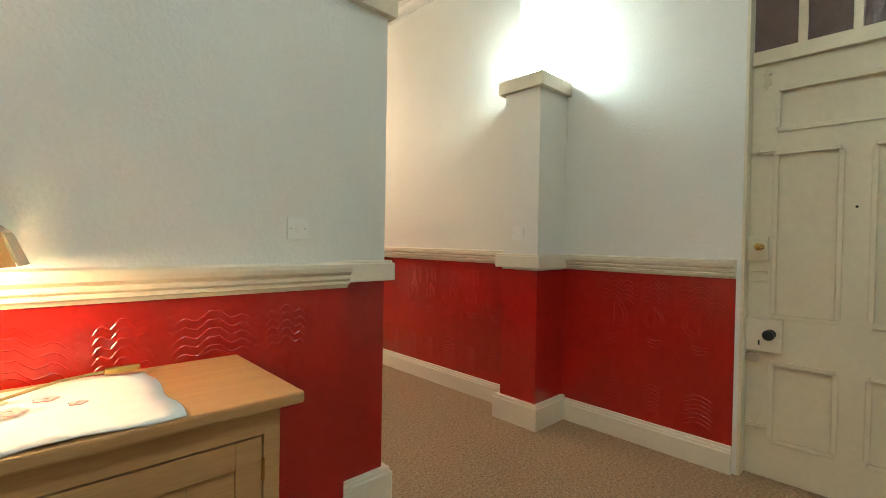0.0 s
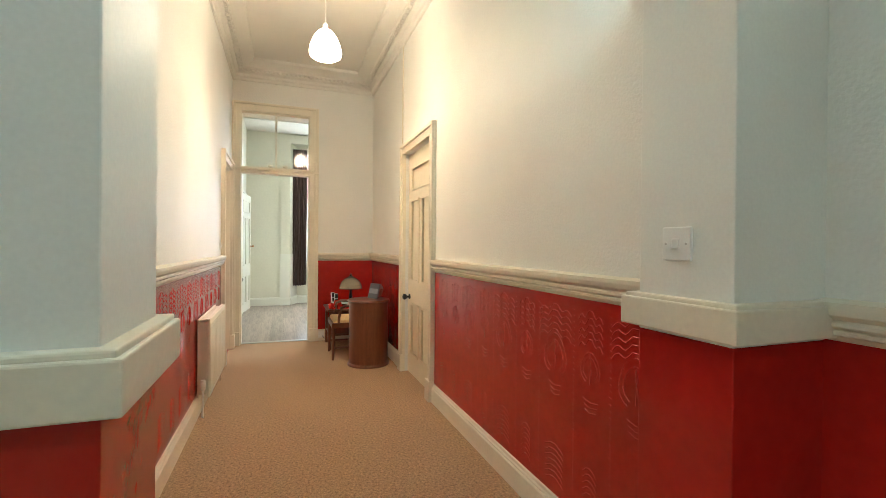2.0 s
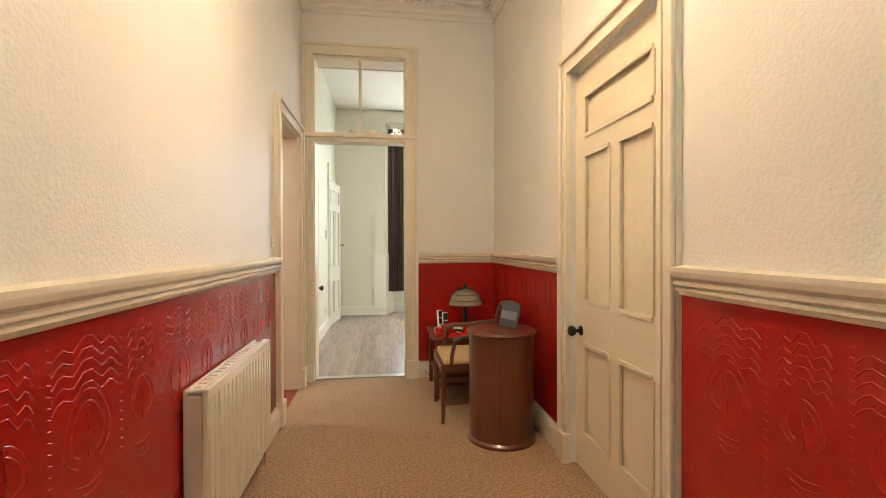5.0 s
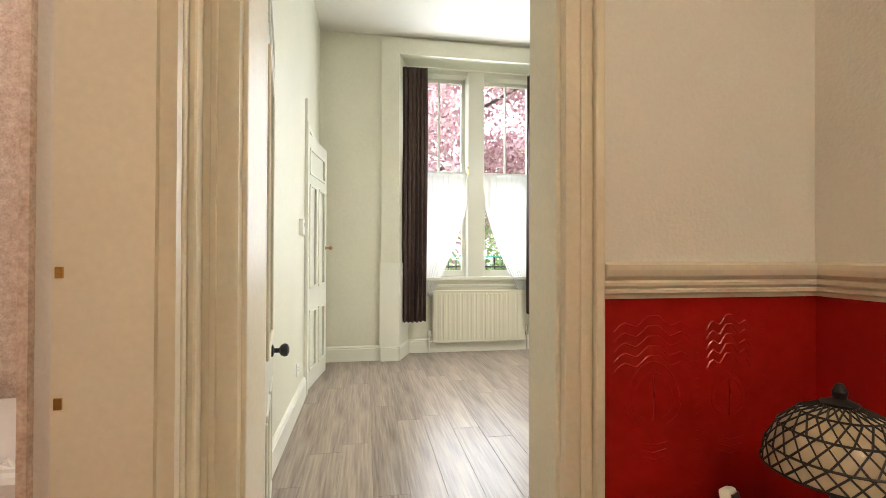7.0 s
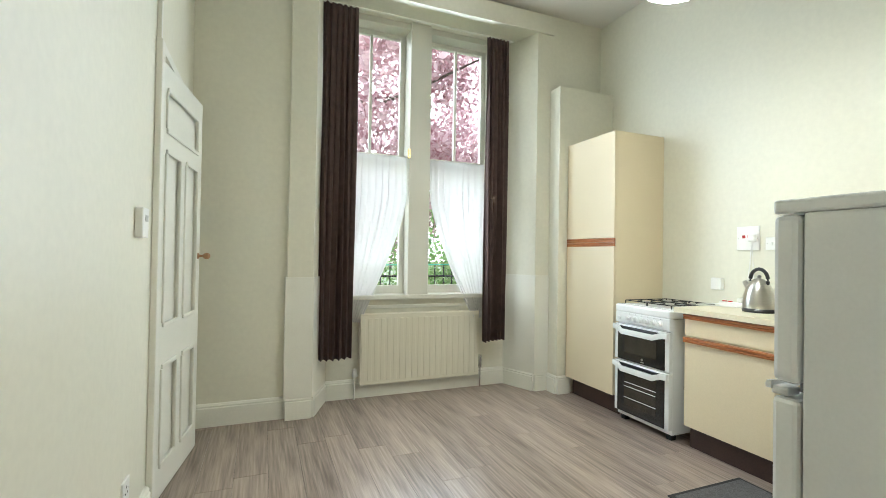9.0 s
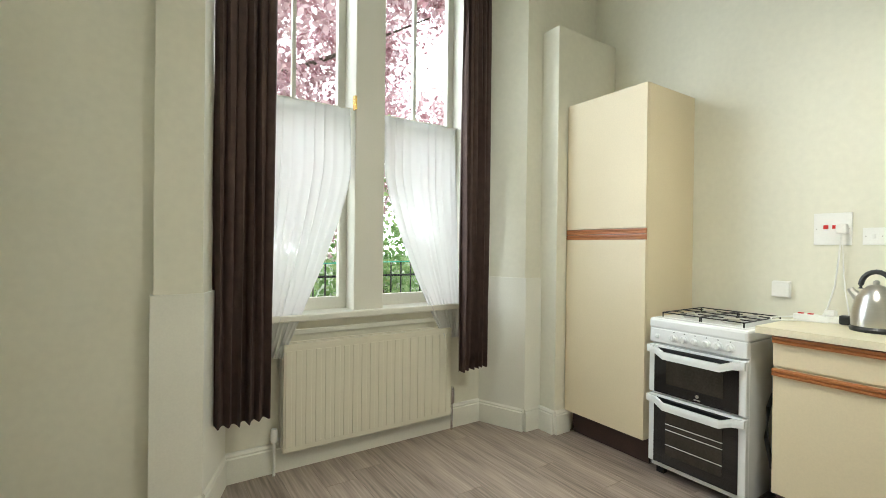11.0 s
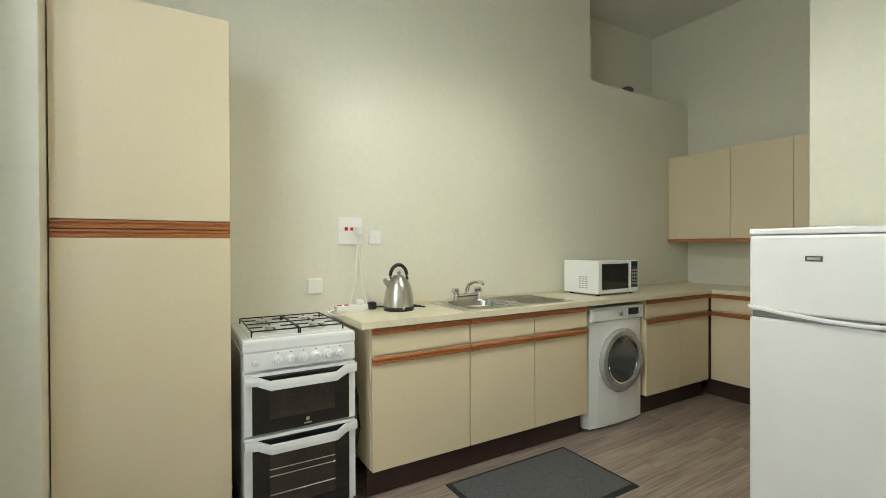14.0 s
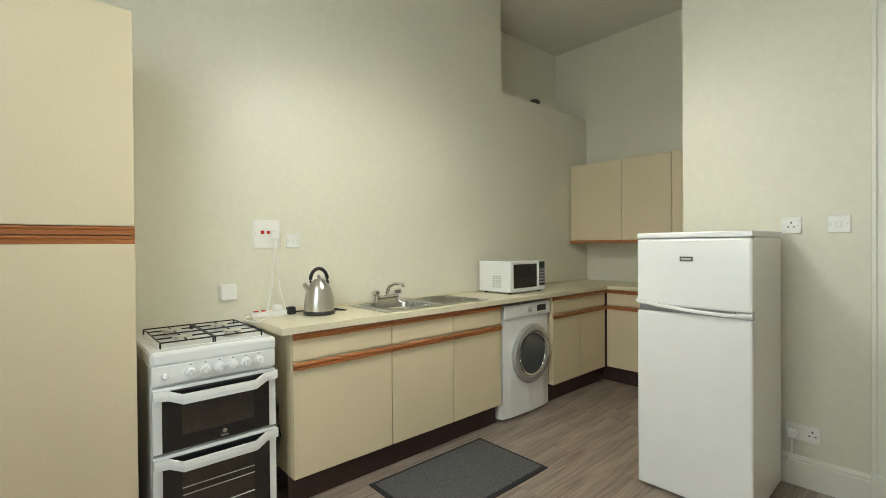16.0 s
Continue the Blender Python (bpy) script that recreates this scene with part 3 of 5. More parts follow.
part("side_panel", box(-0.7, 7.65, 0.05, 0.92, 7.68, 0.50), mat("beige_panel", (0.40, 0.34, 0.26), 0.5), t, "beige side panel")
part("foot_strip", box(-0.7, 7.635, 0.001, 0.92, 7.655, 0.05), WHITE, t)
t = thing("clothes_airer", pose(0.62, 7.64, 0.6), "white wire airer resting on the bath", "airer")
for k in range(3):
    part("wire", tube(bmesh.new(), [(-0.2 + 0.05 * k, -0.01, -0.09), (0.0 + 0.05 * k, 0.03, 0.02), (0.2, 0.02, -0.02 - 0.04 * k)], 0.005), PLASTIC, t)

# press door in the kitchen's left wall
t = tagged(thing("door_4", pose(1.107, 10.13, 0, 0, 0, 82.5), "cream panelled cupboard door slightly ajar with wooden knob", "door"), kind="structure")
leaf_with_panels(t, 0.71, 2.10, [(0.09, 1.78, 0.62, 1.98), (0.09, 0.84, 0.31, 1.68), (0.40, 0.84, 0.62, 1.68), (0.09, 0.16, 0.31, 0.64), (0.40, 0.16, 0.62, 0.64)], KTRIM, 0.03)
knob(t, 0.67, 1.17, 0, mat("wood_knob", (0.42, 0.22, 0.09), 0.4), 0.02)
bm = box(1.1, 10.05, 0, 1.128, 10.11, 2.16, bevel=0.004)
bx(bm, 1.1, 10.11, 2.115, 1.124, 10.90, 2.16)
bx(bm, 1.1, 10.84, 0, 1.124, 10.90, 2.115)
bx(bm, 1.1, 10.06, 2.16, 1.12, 10.085, 2.34, bevel=0.003)
setting("trim_press", bm, KTRIM, "cream painted edging round the cupboard door", "trim")
for a, b, o in (((1.10, 7.725), (1.10, 10.05), (1, 0)), ((1.10, 11.16), (1.73, 11.16), (0, -1)), ((1.73, 11.11), (1.91, 11.11), (0, -1)), ((2.04, 11.45), (3.70, 11.45), (0, -1)), ((3.83, 11.13), (3.97, 11.13), (0, -1)), ((3.97, 10.985), (4.10, 10.985), (0, -1)), ((3.97, 11.13), (3.97, 10.985), (-1, 0)), ((2.22, 7.72), (3.06, 7.72), (0, 1))):
    bm = bmesh.new()
    mould(bm, KSKIRT, (*a, 0), (*b, 0), (*o, 0))
    setting("baseboard", bm, KTRIM, "cream painted moulded kitchen skirting", "baseboard")
for a, b in (((1.91, 11.11), (2.04, 11.45)), ((3.70, 11.45), (3.83, 11.13))):
    d = Vector((b[0] - a[0], b[1] - a[1], 0)).normalized()
    bm = bmesh.new()
    mould(bm, KSKIRT, (*a, 0), (*b, 0), d.cross(Vector((0, 0, 1))))
    setting("baseboard", bm, KTRIM, "cream painted moulded kitchen skirting", "baseboard")
bm = bmesh.new()
prism(bm, [(1.718, 11.155), (1.718, 11.098), (1.915, 11.098), (2.05, 11.445), (2.04, 11.45), (1.91, 11.11), (1.73, 11.11), (1.73, 11.155)], 0.15, 1.02)
prism(bm, [(3.969, 11.129), (3.969, 11.118), (3.825, 11.118), (3.69, 11.445), (3.70, 11.45), (3.83, 11.13)], 0.15, 1.03)
setting("trim_pier_panels", bm, KTRIM, "slightly proud painted panels at the foot of the piers", "trim")

# ---- window ----
t = tagged(thing("window_1", pose(2.82, 11.51, 0), "tall cream painted sash window in two lights", "window"), kind="structure")
part("mullion", box(-0.095, -0.10, 0.84, 0.095, 0.16, 3.22, bevel=0.006), KTRIM, t)
part("window_sill", box(-0.755, -0.13, 0.815, 0.755, 0.19, 0.855, bevel=0.008), KTRIM, t)
part("apron_moulding", box(-0.72, -0.075, 0.735, 0.72, -0.058, 0.765, bevel=0.004), KTRIM, t)
part("head", box(-0.755, -0.06, 3.17, 0.755, 0.19, 3.222, bevel=0.004), KTRIM, t)
for s in (-1, 1):
    a, b = (0.095, 0.715) if s > 0 else (-0.715, -0.095)
    part("box_frame", box(b if s > 0 else -0.755, -0.05, 0.855, 0.755 if s > 0 else a, 0.19, 3.17), KTRIM, t)
    for nm, z0, z1, y, bars in (("lower_sash", 0.855, 2.075, 0.03, False), ("upper_sash", 2.04, 3.17, 0.08, True)):
        sash = part(nm, join_boxes([(a, y, z0, a + 0.045, y + 0.045, z1), (b - 0.045, y, z0, b, y + 0.045, z1), (a + 0.045, y, z0, b - 0.045, y + 0.045, z0 + (0.07 if not bars else 0.035)), (a + 0.045, y, z1 - 0.04, b - 0.045, y + 0.045, z1)]), KTRIM, t)
        if bars:
            part("glazing_bar", box((a + b) / 2 - 0.011, y + 0.006, z0 + 0.03, (a + b) / 2 + 0.011, y + 0.038, z1 - 0.03), KTRIM, sash)
        g = part("pane", box(a + 0.04, y + 0.02, z0 + 0.03, b - 0.04, y + 0.024, z1 - 0.03), GLASS, sash)
        g.visible_shadow = False
part("sash_catch", box(-0.11, -0.12, 2.03, -0.096, -0.09, 2.11), BRASS, t)


def hanging(name, x0, x1, y, z0, z1, folds, depth, material, label, taper=None, seed=1, category="curtain", lean=0.0):
    """A hanging cloth in soft folds with a ragged hem; taper gives the left and right edge at a height share."""
    rng = random.Random(seed)
    bm = bmesh.new()
    nu, nv = folds * 8, 26
    phase = [rng.uniform(-0.5, 0.5) for _ in range(nu + 1)]
    grid = []
    for j in range(nv + 1):
        v = j / nv
        l, r = taper(v) if taper else (x0, x1)
        row = []
        for i in range(nu + 1):
            u = i / nu
            amp = depth * (0.55 + 0.45 * v)
            yy = y - lean * v ** 1.5 + amp * math.sin(u * folds * 2 * math.pi + 0.5 * math.sin(3 * v + i)) * (0.75 + 0.25 * math.sin(u * 11 + 2 * v))
            zz = z1 + (z0 - z1) * v + (0.005 * math.sin(u * folds * 6.3 + 1) + 0.008 * math.sin(u * 4 + seed)) * v
            row.append(bm.verts.new((l + (r - l) * u + 0.006 * math.sin(v * 5 + u * folds * 6.3), yy, zz)))
        grid.append(row)
    for j in range(nv):
        for i in range(nu):
            bm.faces.new((grid[j][i], grid[j][i + 1], grid[j + 1][i + 1], grid[j + 1][i]))
    ob = part(name, bm, material, smooth=True)
    sol = ob.modifiers.new("thickness", "SOLIDIFY")
    sol.thickness = 0.0025
    return tagged(ob, label, category, "window curtains")


hanging("curtain", 1.955, 2.225, 11.22, 0.385, 3.13, 6, 0.032, CURTAIN, "dark brown full-length curtain drawn to the side", seed=3)
hanging("curtain", 3.362, 3.577, 11.222, 0.45, 3.13, 6, 0.032, CURTAIN, "dark brown full-length curtain drawn to the side", seed=5)


def sheer_edge(s):
    def edges(v):
        c = max(0.0, v - 0.25) / 0.75
        pull = 0.40 * c ** 1.35
        return (2.18, 2.71 - pull) if s < 0 else (2.93 + pull, 3.47)
    return edges


hanging("net_curtain", 0, 0, 11.465, 0.64, 2.05, 9, 0.006, SHEER, "sheer white half-height curtain pulled aside", sheer_edge(-1), 7, lean=0.10)
hanging("net_curtain", 0, 0, 11.465, 0.64, 2.05, 9, 0.006, SHEER, "sheer white half-height curtain pulled aside", sheer_edge(1), 8, lean=0.10)
for nm, a, b, z, y in (("curtain_rail", 1.96, 3.63, 3.14, 11.23), ("curtain_wire", 2.15, 2.715, 2.05, 11.465), ("curtain_wire", 2.925, 3.50, 2.05, 11.465)):
    tagged(part(nm, tube(bmesh.new(), [(a, y, z), (b, y, z)], 0.009 if nm == "curtain_rail" else 0.004), KTRIM), "slim cream rail carrying the window curtains", "curtain rail")


def radiator(m, width, height, ribs, label):
    t = thing("radiator", m, label, "radiator")
    bm = box(0, -0.02, 0, width, 0, height, bevel=0.004)
    front = part("front_panel", bm, RADIATOR, t)
    w = width / ribs
    rib = mesh_of("rib", box(-w * 0.3, -0.0245, 0.03, w * 0.3, -0.0195, height - 0.035, bevel=0.0024), RADIATOR)
    for k in range(ribs):
        ob = new("rib", rib)
        ob.parent, ob.location.x = front, w * (k + 0.5)
    part("back_panel", box(0, 0.05, 0, width, 0.062, height, bevel=0.003), RADIATOR, t)
    bm = bmesh.new()
    for k in range(int(width / 0.05)):
        bx(bm, 0.01 + 0.05 * k, 0.0, height - 0.012, 0.045 + 0.05 * k, 0.05, height - 0.006)
    bx(bm, 0, -0.002, height - 0.004, width, 0.012, height + 0.002)
    part("top_grille", bm, RADIATOR, t)
    for nm, x0 in (("side_cover", -0.004), ("side_cover", width)):
        part(nm, box(x0, 0.0, 0.02, x0 + 0.004, 0.05, height - 0.02), RADIATOR, t)
    for x, up in ((-0.035, 0.07), (width + 0.035, 0.11)):
        bm = tube(bmesh.new(), [(x, 0.02, -0.14), (x, 0.02, 0.06), (x + (0.03 if x < 0 else -0.03), 0.02, 0.075)], 0.008)
        lathe(bm, [(0.014, 0.0), (0.02, 0.012), (0.02, up * 0.6), (0.015, up)], (x, 0.02, 0.06), 12)
        part("valve", bm, PLASTIC if x < 0 else CHROME, t, smooth=True)
    return t


radiator(pose(2.316, 11.383, 0.12), 1.08, 0.58, 20, "cream panel radiator under the kitchen window")
radiator(pose(1.355, 5.08, 0.13, 0, 0, 90), 0.83, 0.545, 18, "cream panel radiator on the hall wall")

# ---- lamps ----
t = thing("pendant_lamp", pose(2.14, 5.05, 2.60), "lit white glass pendant shade on a flex", "lamp")
part("shade", lathe(bmesh.new(), [(0.085, 0.0), (0.112, 0.016), (0.118, 0.044), (0.108, 0.095), (0.085, 0.152), (0.052, 0.196), (0.022, 0.216)], seg=32), glow("lit_opal_glass", (1.0, 0.74, 0.48), HALL_GLOW), t, "glowing opal glass", smooth=True)
part("open_base", lathe(bmesh.new(), [(0.082, -0.001), (0.082, 0.001)], seg=32), glow("lit_lamp_mouth", (1.0, 0.69, 0.42), HALL_GLOW * 6.5), t, "bright open base of the shade")
part("lampholder", lathe(bmesh.new(), [(0.018, 0.216), (0.018, 0.25), (0.008, 0.26)], seg=16), PLASTIC, t)
part("flex", tube(bmesh.new(), [(0, 0, 0.26), (0, 0, HC - 2.60 - 0.03)], 0.004), PLASTIC, t)
part("ceiling_rose", lathe(bmesh.new(), [(0.045, HC - 2.63), (0.05, HC - 2.615), (0.05, HC - 2.60)], seg=20), PLASTIC, t)
# added fill lamp, out of view, to brighten the vestibule walls
t = thing("ceiling_lamp", pose(0.75, 0.35, HC - 0.07), "unseen round fill lamp added to brighten the vestibule", "lamp")
part("diffuser", lathe(bmesh.new(), [(0.02, 0.0), (0.10, 0.008), (0.15, 0.03), (0.16, 0.05)], seg=32), glow("vestibule_fill_glow", (0.86, 1.0, 0.95), 52), t, "glowing white diffuser", smooth=True)
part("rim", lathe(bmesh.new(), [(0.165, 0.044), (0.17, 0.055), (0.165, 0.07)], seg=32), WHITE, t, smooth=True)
t = thing("ceiling_lamp", pose(3.32, 9.2, 2.43), "lit white dish lamp hanging in the kitchen", "lamp")
part("diffuser", lathe(bmesh.new(), [(0.02, 0.0), (0.09, 0.006), (0.14, 0.02), (0.165, 0.042), (0.16, 0.05)], seg=36), glow("lit_kitchen_glass", (1.0, 0.94, 0.82), KITCHEN_GLOW), t, "glowing white diffuser", smooth=True)
part("shade", lathe(bmesh.new(), [(0.172, 0.036), (0.178, 0.05), (0.15, 0.09), (0.09, 0.125), (0.03, 0.15), (0.012, 0.19)], seg=36), WHITE, t, smooth=True)
part("flex", tube(bmesh.new(), [(0, 0, 0.19), (0, 0, KC - 2.43)], 0.005), PLASTIC, t)
t = thing("ledge_lamp", pose(2.86, 2.42, 2.203), "small lit globe lamp standing on the pilaster capital", "lamp")
part("base", lathe(bmesh.new(), [(0.05, 0), (0.05, 0.012), (0.025, 0.02), (0.025, 0.035)], seg=16), PLASTIC, t)
part("globe", lathe(bmesh.new(), [(0.02, 0.035), (0.05, 0.05), (0.062, 0.085), (0.05, 0.125), (0.02, 0.142)], seg=20), glow("lit_cool_globe", (0.80, 1.0, 0.94), LEDGE_GLOW), t, "glowing globe", smooth=True)

# ---- kitchen units along the long wall ----
FX, WX, CT = 4.082, 4.565, 0.89


def unit_front(t, y0, y1, drawer_z=(0.72, 0.855), door_z=(0.147, 0.715), doors=1):
    """Drawer and door with wooden grip strips, on the face x = FX, in world places."""
    def strip(parent, a, b, z):
        bm = bmesh.new()
        mould(bm, [(0, 0), (0.014, 0.002), (0.016, 0.012), (0.010, 0.016), (0.017, 0.022), (0.017, 0.03), (0, 0.034)], (FX - 0.018, a, z), (FX - 0.018, b, z), (-1, 0, 0))
        part("grip_strip", bm, TRIMWOOD, parent, "red-brown wooden grip strip")
    d = part("drawer_front", box(FX - 0.018, y0 + 0.003, drawer_z[0], FX, y1 - 0.003, drawer_z[1], bevel=0.002), UNIT, t)
    strip(d, y0 + 0.003, y1 - 0.003, drawer_z[1] - 0.034)
    for k in range(doors):
        a, b = y0 + (y1 - y0) * k / doors, y0 + (y1 - y0) * (k + 1) / doors
        d = part("door", box(FX - 0.018, a + 0.003, door_z[0], FX, b - 0.003, door_z[1] - 0.006, bevel=0.002), UNIT, t)
        strip(d, a + 0.003, b - 0.003, door_z[1] - 0.040)


def base_unit(y0, y1, doors=1):
    t = thing("base_unit", pose(0, 0, 0), "cream laminate base unit with wooden grip strips", "kitchen unit", "base units")
    part("carcass", box(FX + 0.001, y0, 0.15, WX - 0.002, y1, CT - 0.032), UNIT, t)
    part("plinth", box(FX + 0.045, y0, 0.001, FX + 0.06, y1, 0.15), KICK, t, "dark brown plinth")
    unit_front(t, y0, y1, doors=doors)
    return t


base_unit(9.207, 9.787)
base_unit(8.733, 9.207)
base_unit(8.275, 8.733)
base_unit(6.83, 7.655, doors=2)
t = thing("base_unit", pose(0, 0, 0), "cream laminate base unit with wooden grip strips", "kitchen unit", "base units")
part("carcass", box(3.10, 6.285, 0.15, FX - 0.002, 6.79, CT - 0.032), UNIT, t)
part("plinth", box(3.10, 6.73, 0.001, FX + 0.05, 6.745, 0.15), KICK, t, "dark brown plinth")
for nm, z0, z1 in (("drawer_front", 0.72, 0.855), ("door", 0.147, 0.709)):
    d = part(nm, box(3.45, 6.79, z0, FX - 0.025, 6.808, z1, bevel=0.002), UNIT, t)
    bm = bmesh.new()
    mould(bm, [(0, 0), (0.014, 0.002), (0.016, 0.012), (0.010, 0.016), (0.017, 0.022), (0.017, 0.03), (0, 0.034)], (3.45, 6.808, z1 - 0.034), (FX - 0.025, 6.808, z1 - 0.034), (0, 1, 0))
    part("grip_strip", bm, TRIMWOOD, d, "red-brown wooden grip strip")
# solid dark strip paints the shade of the gap where the runs meet
part("corner_post", box(FX - 0.022, 6.79, 0.15, FX - 0.001, 6.81, 0.85), KICK, t, "dark strip painted as the shade in the corner gap")
t = thing("worktop", pose(0, 0, 0), "cream laminate worktop turning the corner", "worktop")
bm = bmesh.new()
SX0, SX1, SY0, SY1 = 4.15, 4.485, 8.80, 9.15
for r in ((FX - 0.045, SY1, CT - 0.032, WX, 9.845, CT), (FX - 0.045, 6.28, CT - 0.032, WX, SY0, CT), (FX - 0.045, SY0, CT - 0.032, SX0, SY1, CT), (SX1, SY0, CT - 0.032, WX, SY1, CT), (3.09, 6.28, CT - 0.032, FX - 0.045, 6.835, CT)):
    bx(bm, *r)
bmesh.ops.remove_doubles(bm, verts=bm.verts, dist=0.0005)
part("top", bm, WORKTOP, t)
part("rear_strip", box(WX - 0.014, 6.29, CT + 0.001, WX - 0.002, 9.845, CT + 0.014), WORKTOP, t)

# sink with drainer and taps
t = thing("kitchen_sink", pose(0, 0, CT), "stainless steel sink with a ribbed drainer", "sink")
bm = bmesh.new()
for r in ((4.10, SY1, 0.001, 4.53, 9.22, 0.006), (4.10, SY0, 0.001, SX0, SY1, 0.006), (SX1, SY0, 0.001, 4.53, SY1, 0.006), (4.10, 8.37, 0.001, 4.53, SY0, 0.006)):
    bx(bm, *r, bevel=0.0015)
part("deck", bm, STEEL, t)
bm = bmesh.new()
cx, cy, hx, hy = (SX0 + SX1) / 2, (SY0 + SY1) / 2, (SX1 - SX0) / 2, (SY1 - SY0) / 2


def bowl_ring(k, z, n):
    """A rounded-rectangle ring, squarer for larger n."""
    out = []
    for i in range(40):
        c, d = math.cos(2 * math.pi * i / 40), math.sin(2 * math.pi * i / 40)
        out.append(bm.verts.new((cx + hx * k * math.copysign(abs(c) ** (2 / n), c), cy + hy * k * math.copysign(abs(d) ** (2 / n), d), z)))
    return out


rings = [bowl_ring(k, z, n) for k, z, n in ((1.06, 0.0075, 40), (0.97, 0.008, 3.6), (0.94, -0.004, 3.4), (0.90, -0.08, 3.4), (0.78, -0.132, 3.2), (0.4, -0.14, 2.5), (0.05, -0.142, 2))]
for u, v in zip(rings, rings[1:]):
    for i in range(40):
        bm.faces.new((u[i], u[(i + 1) % 40], v[(i + 1) % 40], v[i]))
bm.faces.new(rings[-1])
part("bowl", bm, mat("sink_steel", (0.46, 0.455, 0.44), 0.24, 1.0, vary=0.05, fine=200), t, "rounded steel bowl", smooth=True)
part("overflow", lathe(bmesh.new(), [(0.018, 0), (0.02, 0.003)], (4.318, 8.975, -0.139), 16), CHROME, t)
for k in range(9):
    x = 4.14 + 0.042 * k
    part("drainer_rib", tube(bmesh.new(), [(x, 8.74, 0.0065), (x, 8.41, 0.0065)], 0.005, sides=6, flat=0.7), STEEL, t)
t = thing("mixer_tap", pose(4.512, 8.93, CT + 0.006), "chrome mixer tap with clear round handles", "tap")
part("body", tube(bmesh.new(), [(0, 0.09, 0.03), (0, -0.09, 0.03)], 0.014), CHROME, t, smooth=True)
part("spout", tube(bmesh.new(), [(0, 0, 0.03), (0, 0, 0.06), (-0.03, 0, 0.105), (-0.08, -0.01, 0.125), (-0.15, -0.02, 0.125), (-0.16, -0.02, 0.11)], [0.015, 0.014, 0.012, 0.011, 0.010, 0.010]), CHROME, t, smooth=True)
for y in (-0.09, 0.09):
    b = part("handle", lathe(bmesh.new(), [(0.018, 0.0), (0.014, 0.03), (0.012, 0.05), (0.026, 0.056), (0.028, 0.075), (0.02, 0.085)], (0, y, -0.005), 10), CHROME, t, smooth=False)

# tall unit
t = thing("tall_unit", pose(0, 0, 0), "tall cream laminate larder unit with a wooden grip strip", "kitchen unit")
TX = 4.06
part("carcass", box(TX + 0.019, 10.407, 0.15, WX - 0.002, 10.98, 2.183), UNIT, t)
part("plinth", box(TX + 0.065, 10.41, 0.001, TX + 0.08, 10.96, 0.16), KICK, t, "dark brown plinth")
for nm, z0, z1 in (("upper_door", 1.357, 2.183), ("lower_door", 0.150, 1.289)):
    d = part(nm, box(TX, 10.407, z0, TX + 0.018, 10.98, z1, bevel=0.002), UNIT, t)
for z in (1.289, 1.323):
    bm = bmesh.new()
    mould(bm, [(0, 0), (0.012, 0.001), (0.014, 0.012), (0.008, 0.018), (0.014, 0.024), (0.014, 0.03), (0, 0.033)], (TX + 0.012, 10.407, z), (TX + 0.012, 10.98, z), (-1, 0, 0))
    part("grip_strip", bm, TRIMWOOD, t, "red-brown wooden grip strip")

# wall units in the alcove
for x0, x1 in ((4.01, 4.56), (3.56, 4.01), (3.10, 3.56)):
    t = thing("wall_unit", pose(0, 0, 0), "cream laminate wall unit with a wooden lower edge", "kitchen unit", "wall units")
    part("carcass", box(x0, 6.285, 1.29, x1, 6.59, 2.07), UNIT, t)
    part("door", box(x0 + 0.002, 6.59, 1.312, x1 - 0.002, 6.608, 2.07, bevel=0.002), UNIT, t)
    part("grip_strip", box(x0, 6.58, 1.28, x1, 6.615, 1.31, bevel=0.004), TRIMWOOD, t, "red-brown wooden edge")

# ---- cooker ----
t = thing("cooker", pose(4.04, 10.362, 0, 0, 0, -90), "white gas cooker with two black glass oven doors", "cooker")
CW, CD, CH = 0.484, 0.52, 0.86
part("body", box(0, 0.03, 0.04, CW, CD, 0.80, bevel=0.006), WHITE, t)
part("hob_top", box(-0.004, 0.0, 0.80, CW + 0.004, CD, CH, bevel=0.014), WHITE, t)
part("control_panel", box(0, 0.002, 0.725, CW, 0.04, 0.805, bevel=0.006), WHITE, t)
for k in range(6):
    bm = lathe(bmesh.new(), [(0.022, 0), (0.022, 0.006), (0.016, 0.008), (0.015, 0.022), (0.012, 0.025)], seg=18)
    bx(bm, -0.003, -0.015, 0.018, 0.003, 0.015, 0.029)
    bmesh.ops.transform(bm, matrix=pose(0.135 + 0.055 * k, 0.002, 0.765, 90, 0, 0), verts=bm.verts)
    kn = part("knob", bm, WHITE, t, smooth=True)
    part("mark", box(0.133 + 0.055 * k, 0.0005, 0.793, 0.139 + 0.055 * k, 0.0022, 0.797), BLACK, t)
bm = lathe(bmesh.new(), [(0.013, 0), (0.013, 0.006), (0.008, 0.01)], seg=14)
bmesh.ops.transform(bm, matrix=pose(0.045, 0.002, 0.762, 90, 0, 0), verts=bm.verts)
part("ignition_button", bm, WHITE, t, smooth=True)
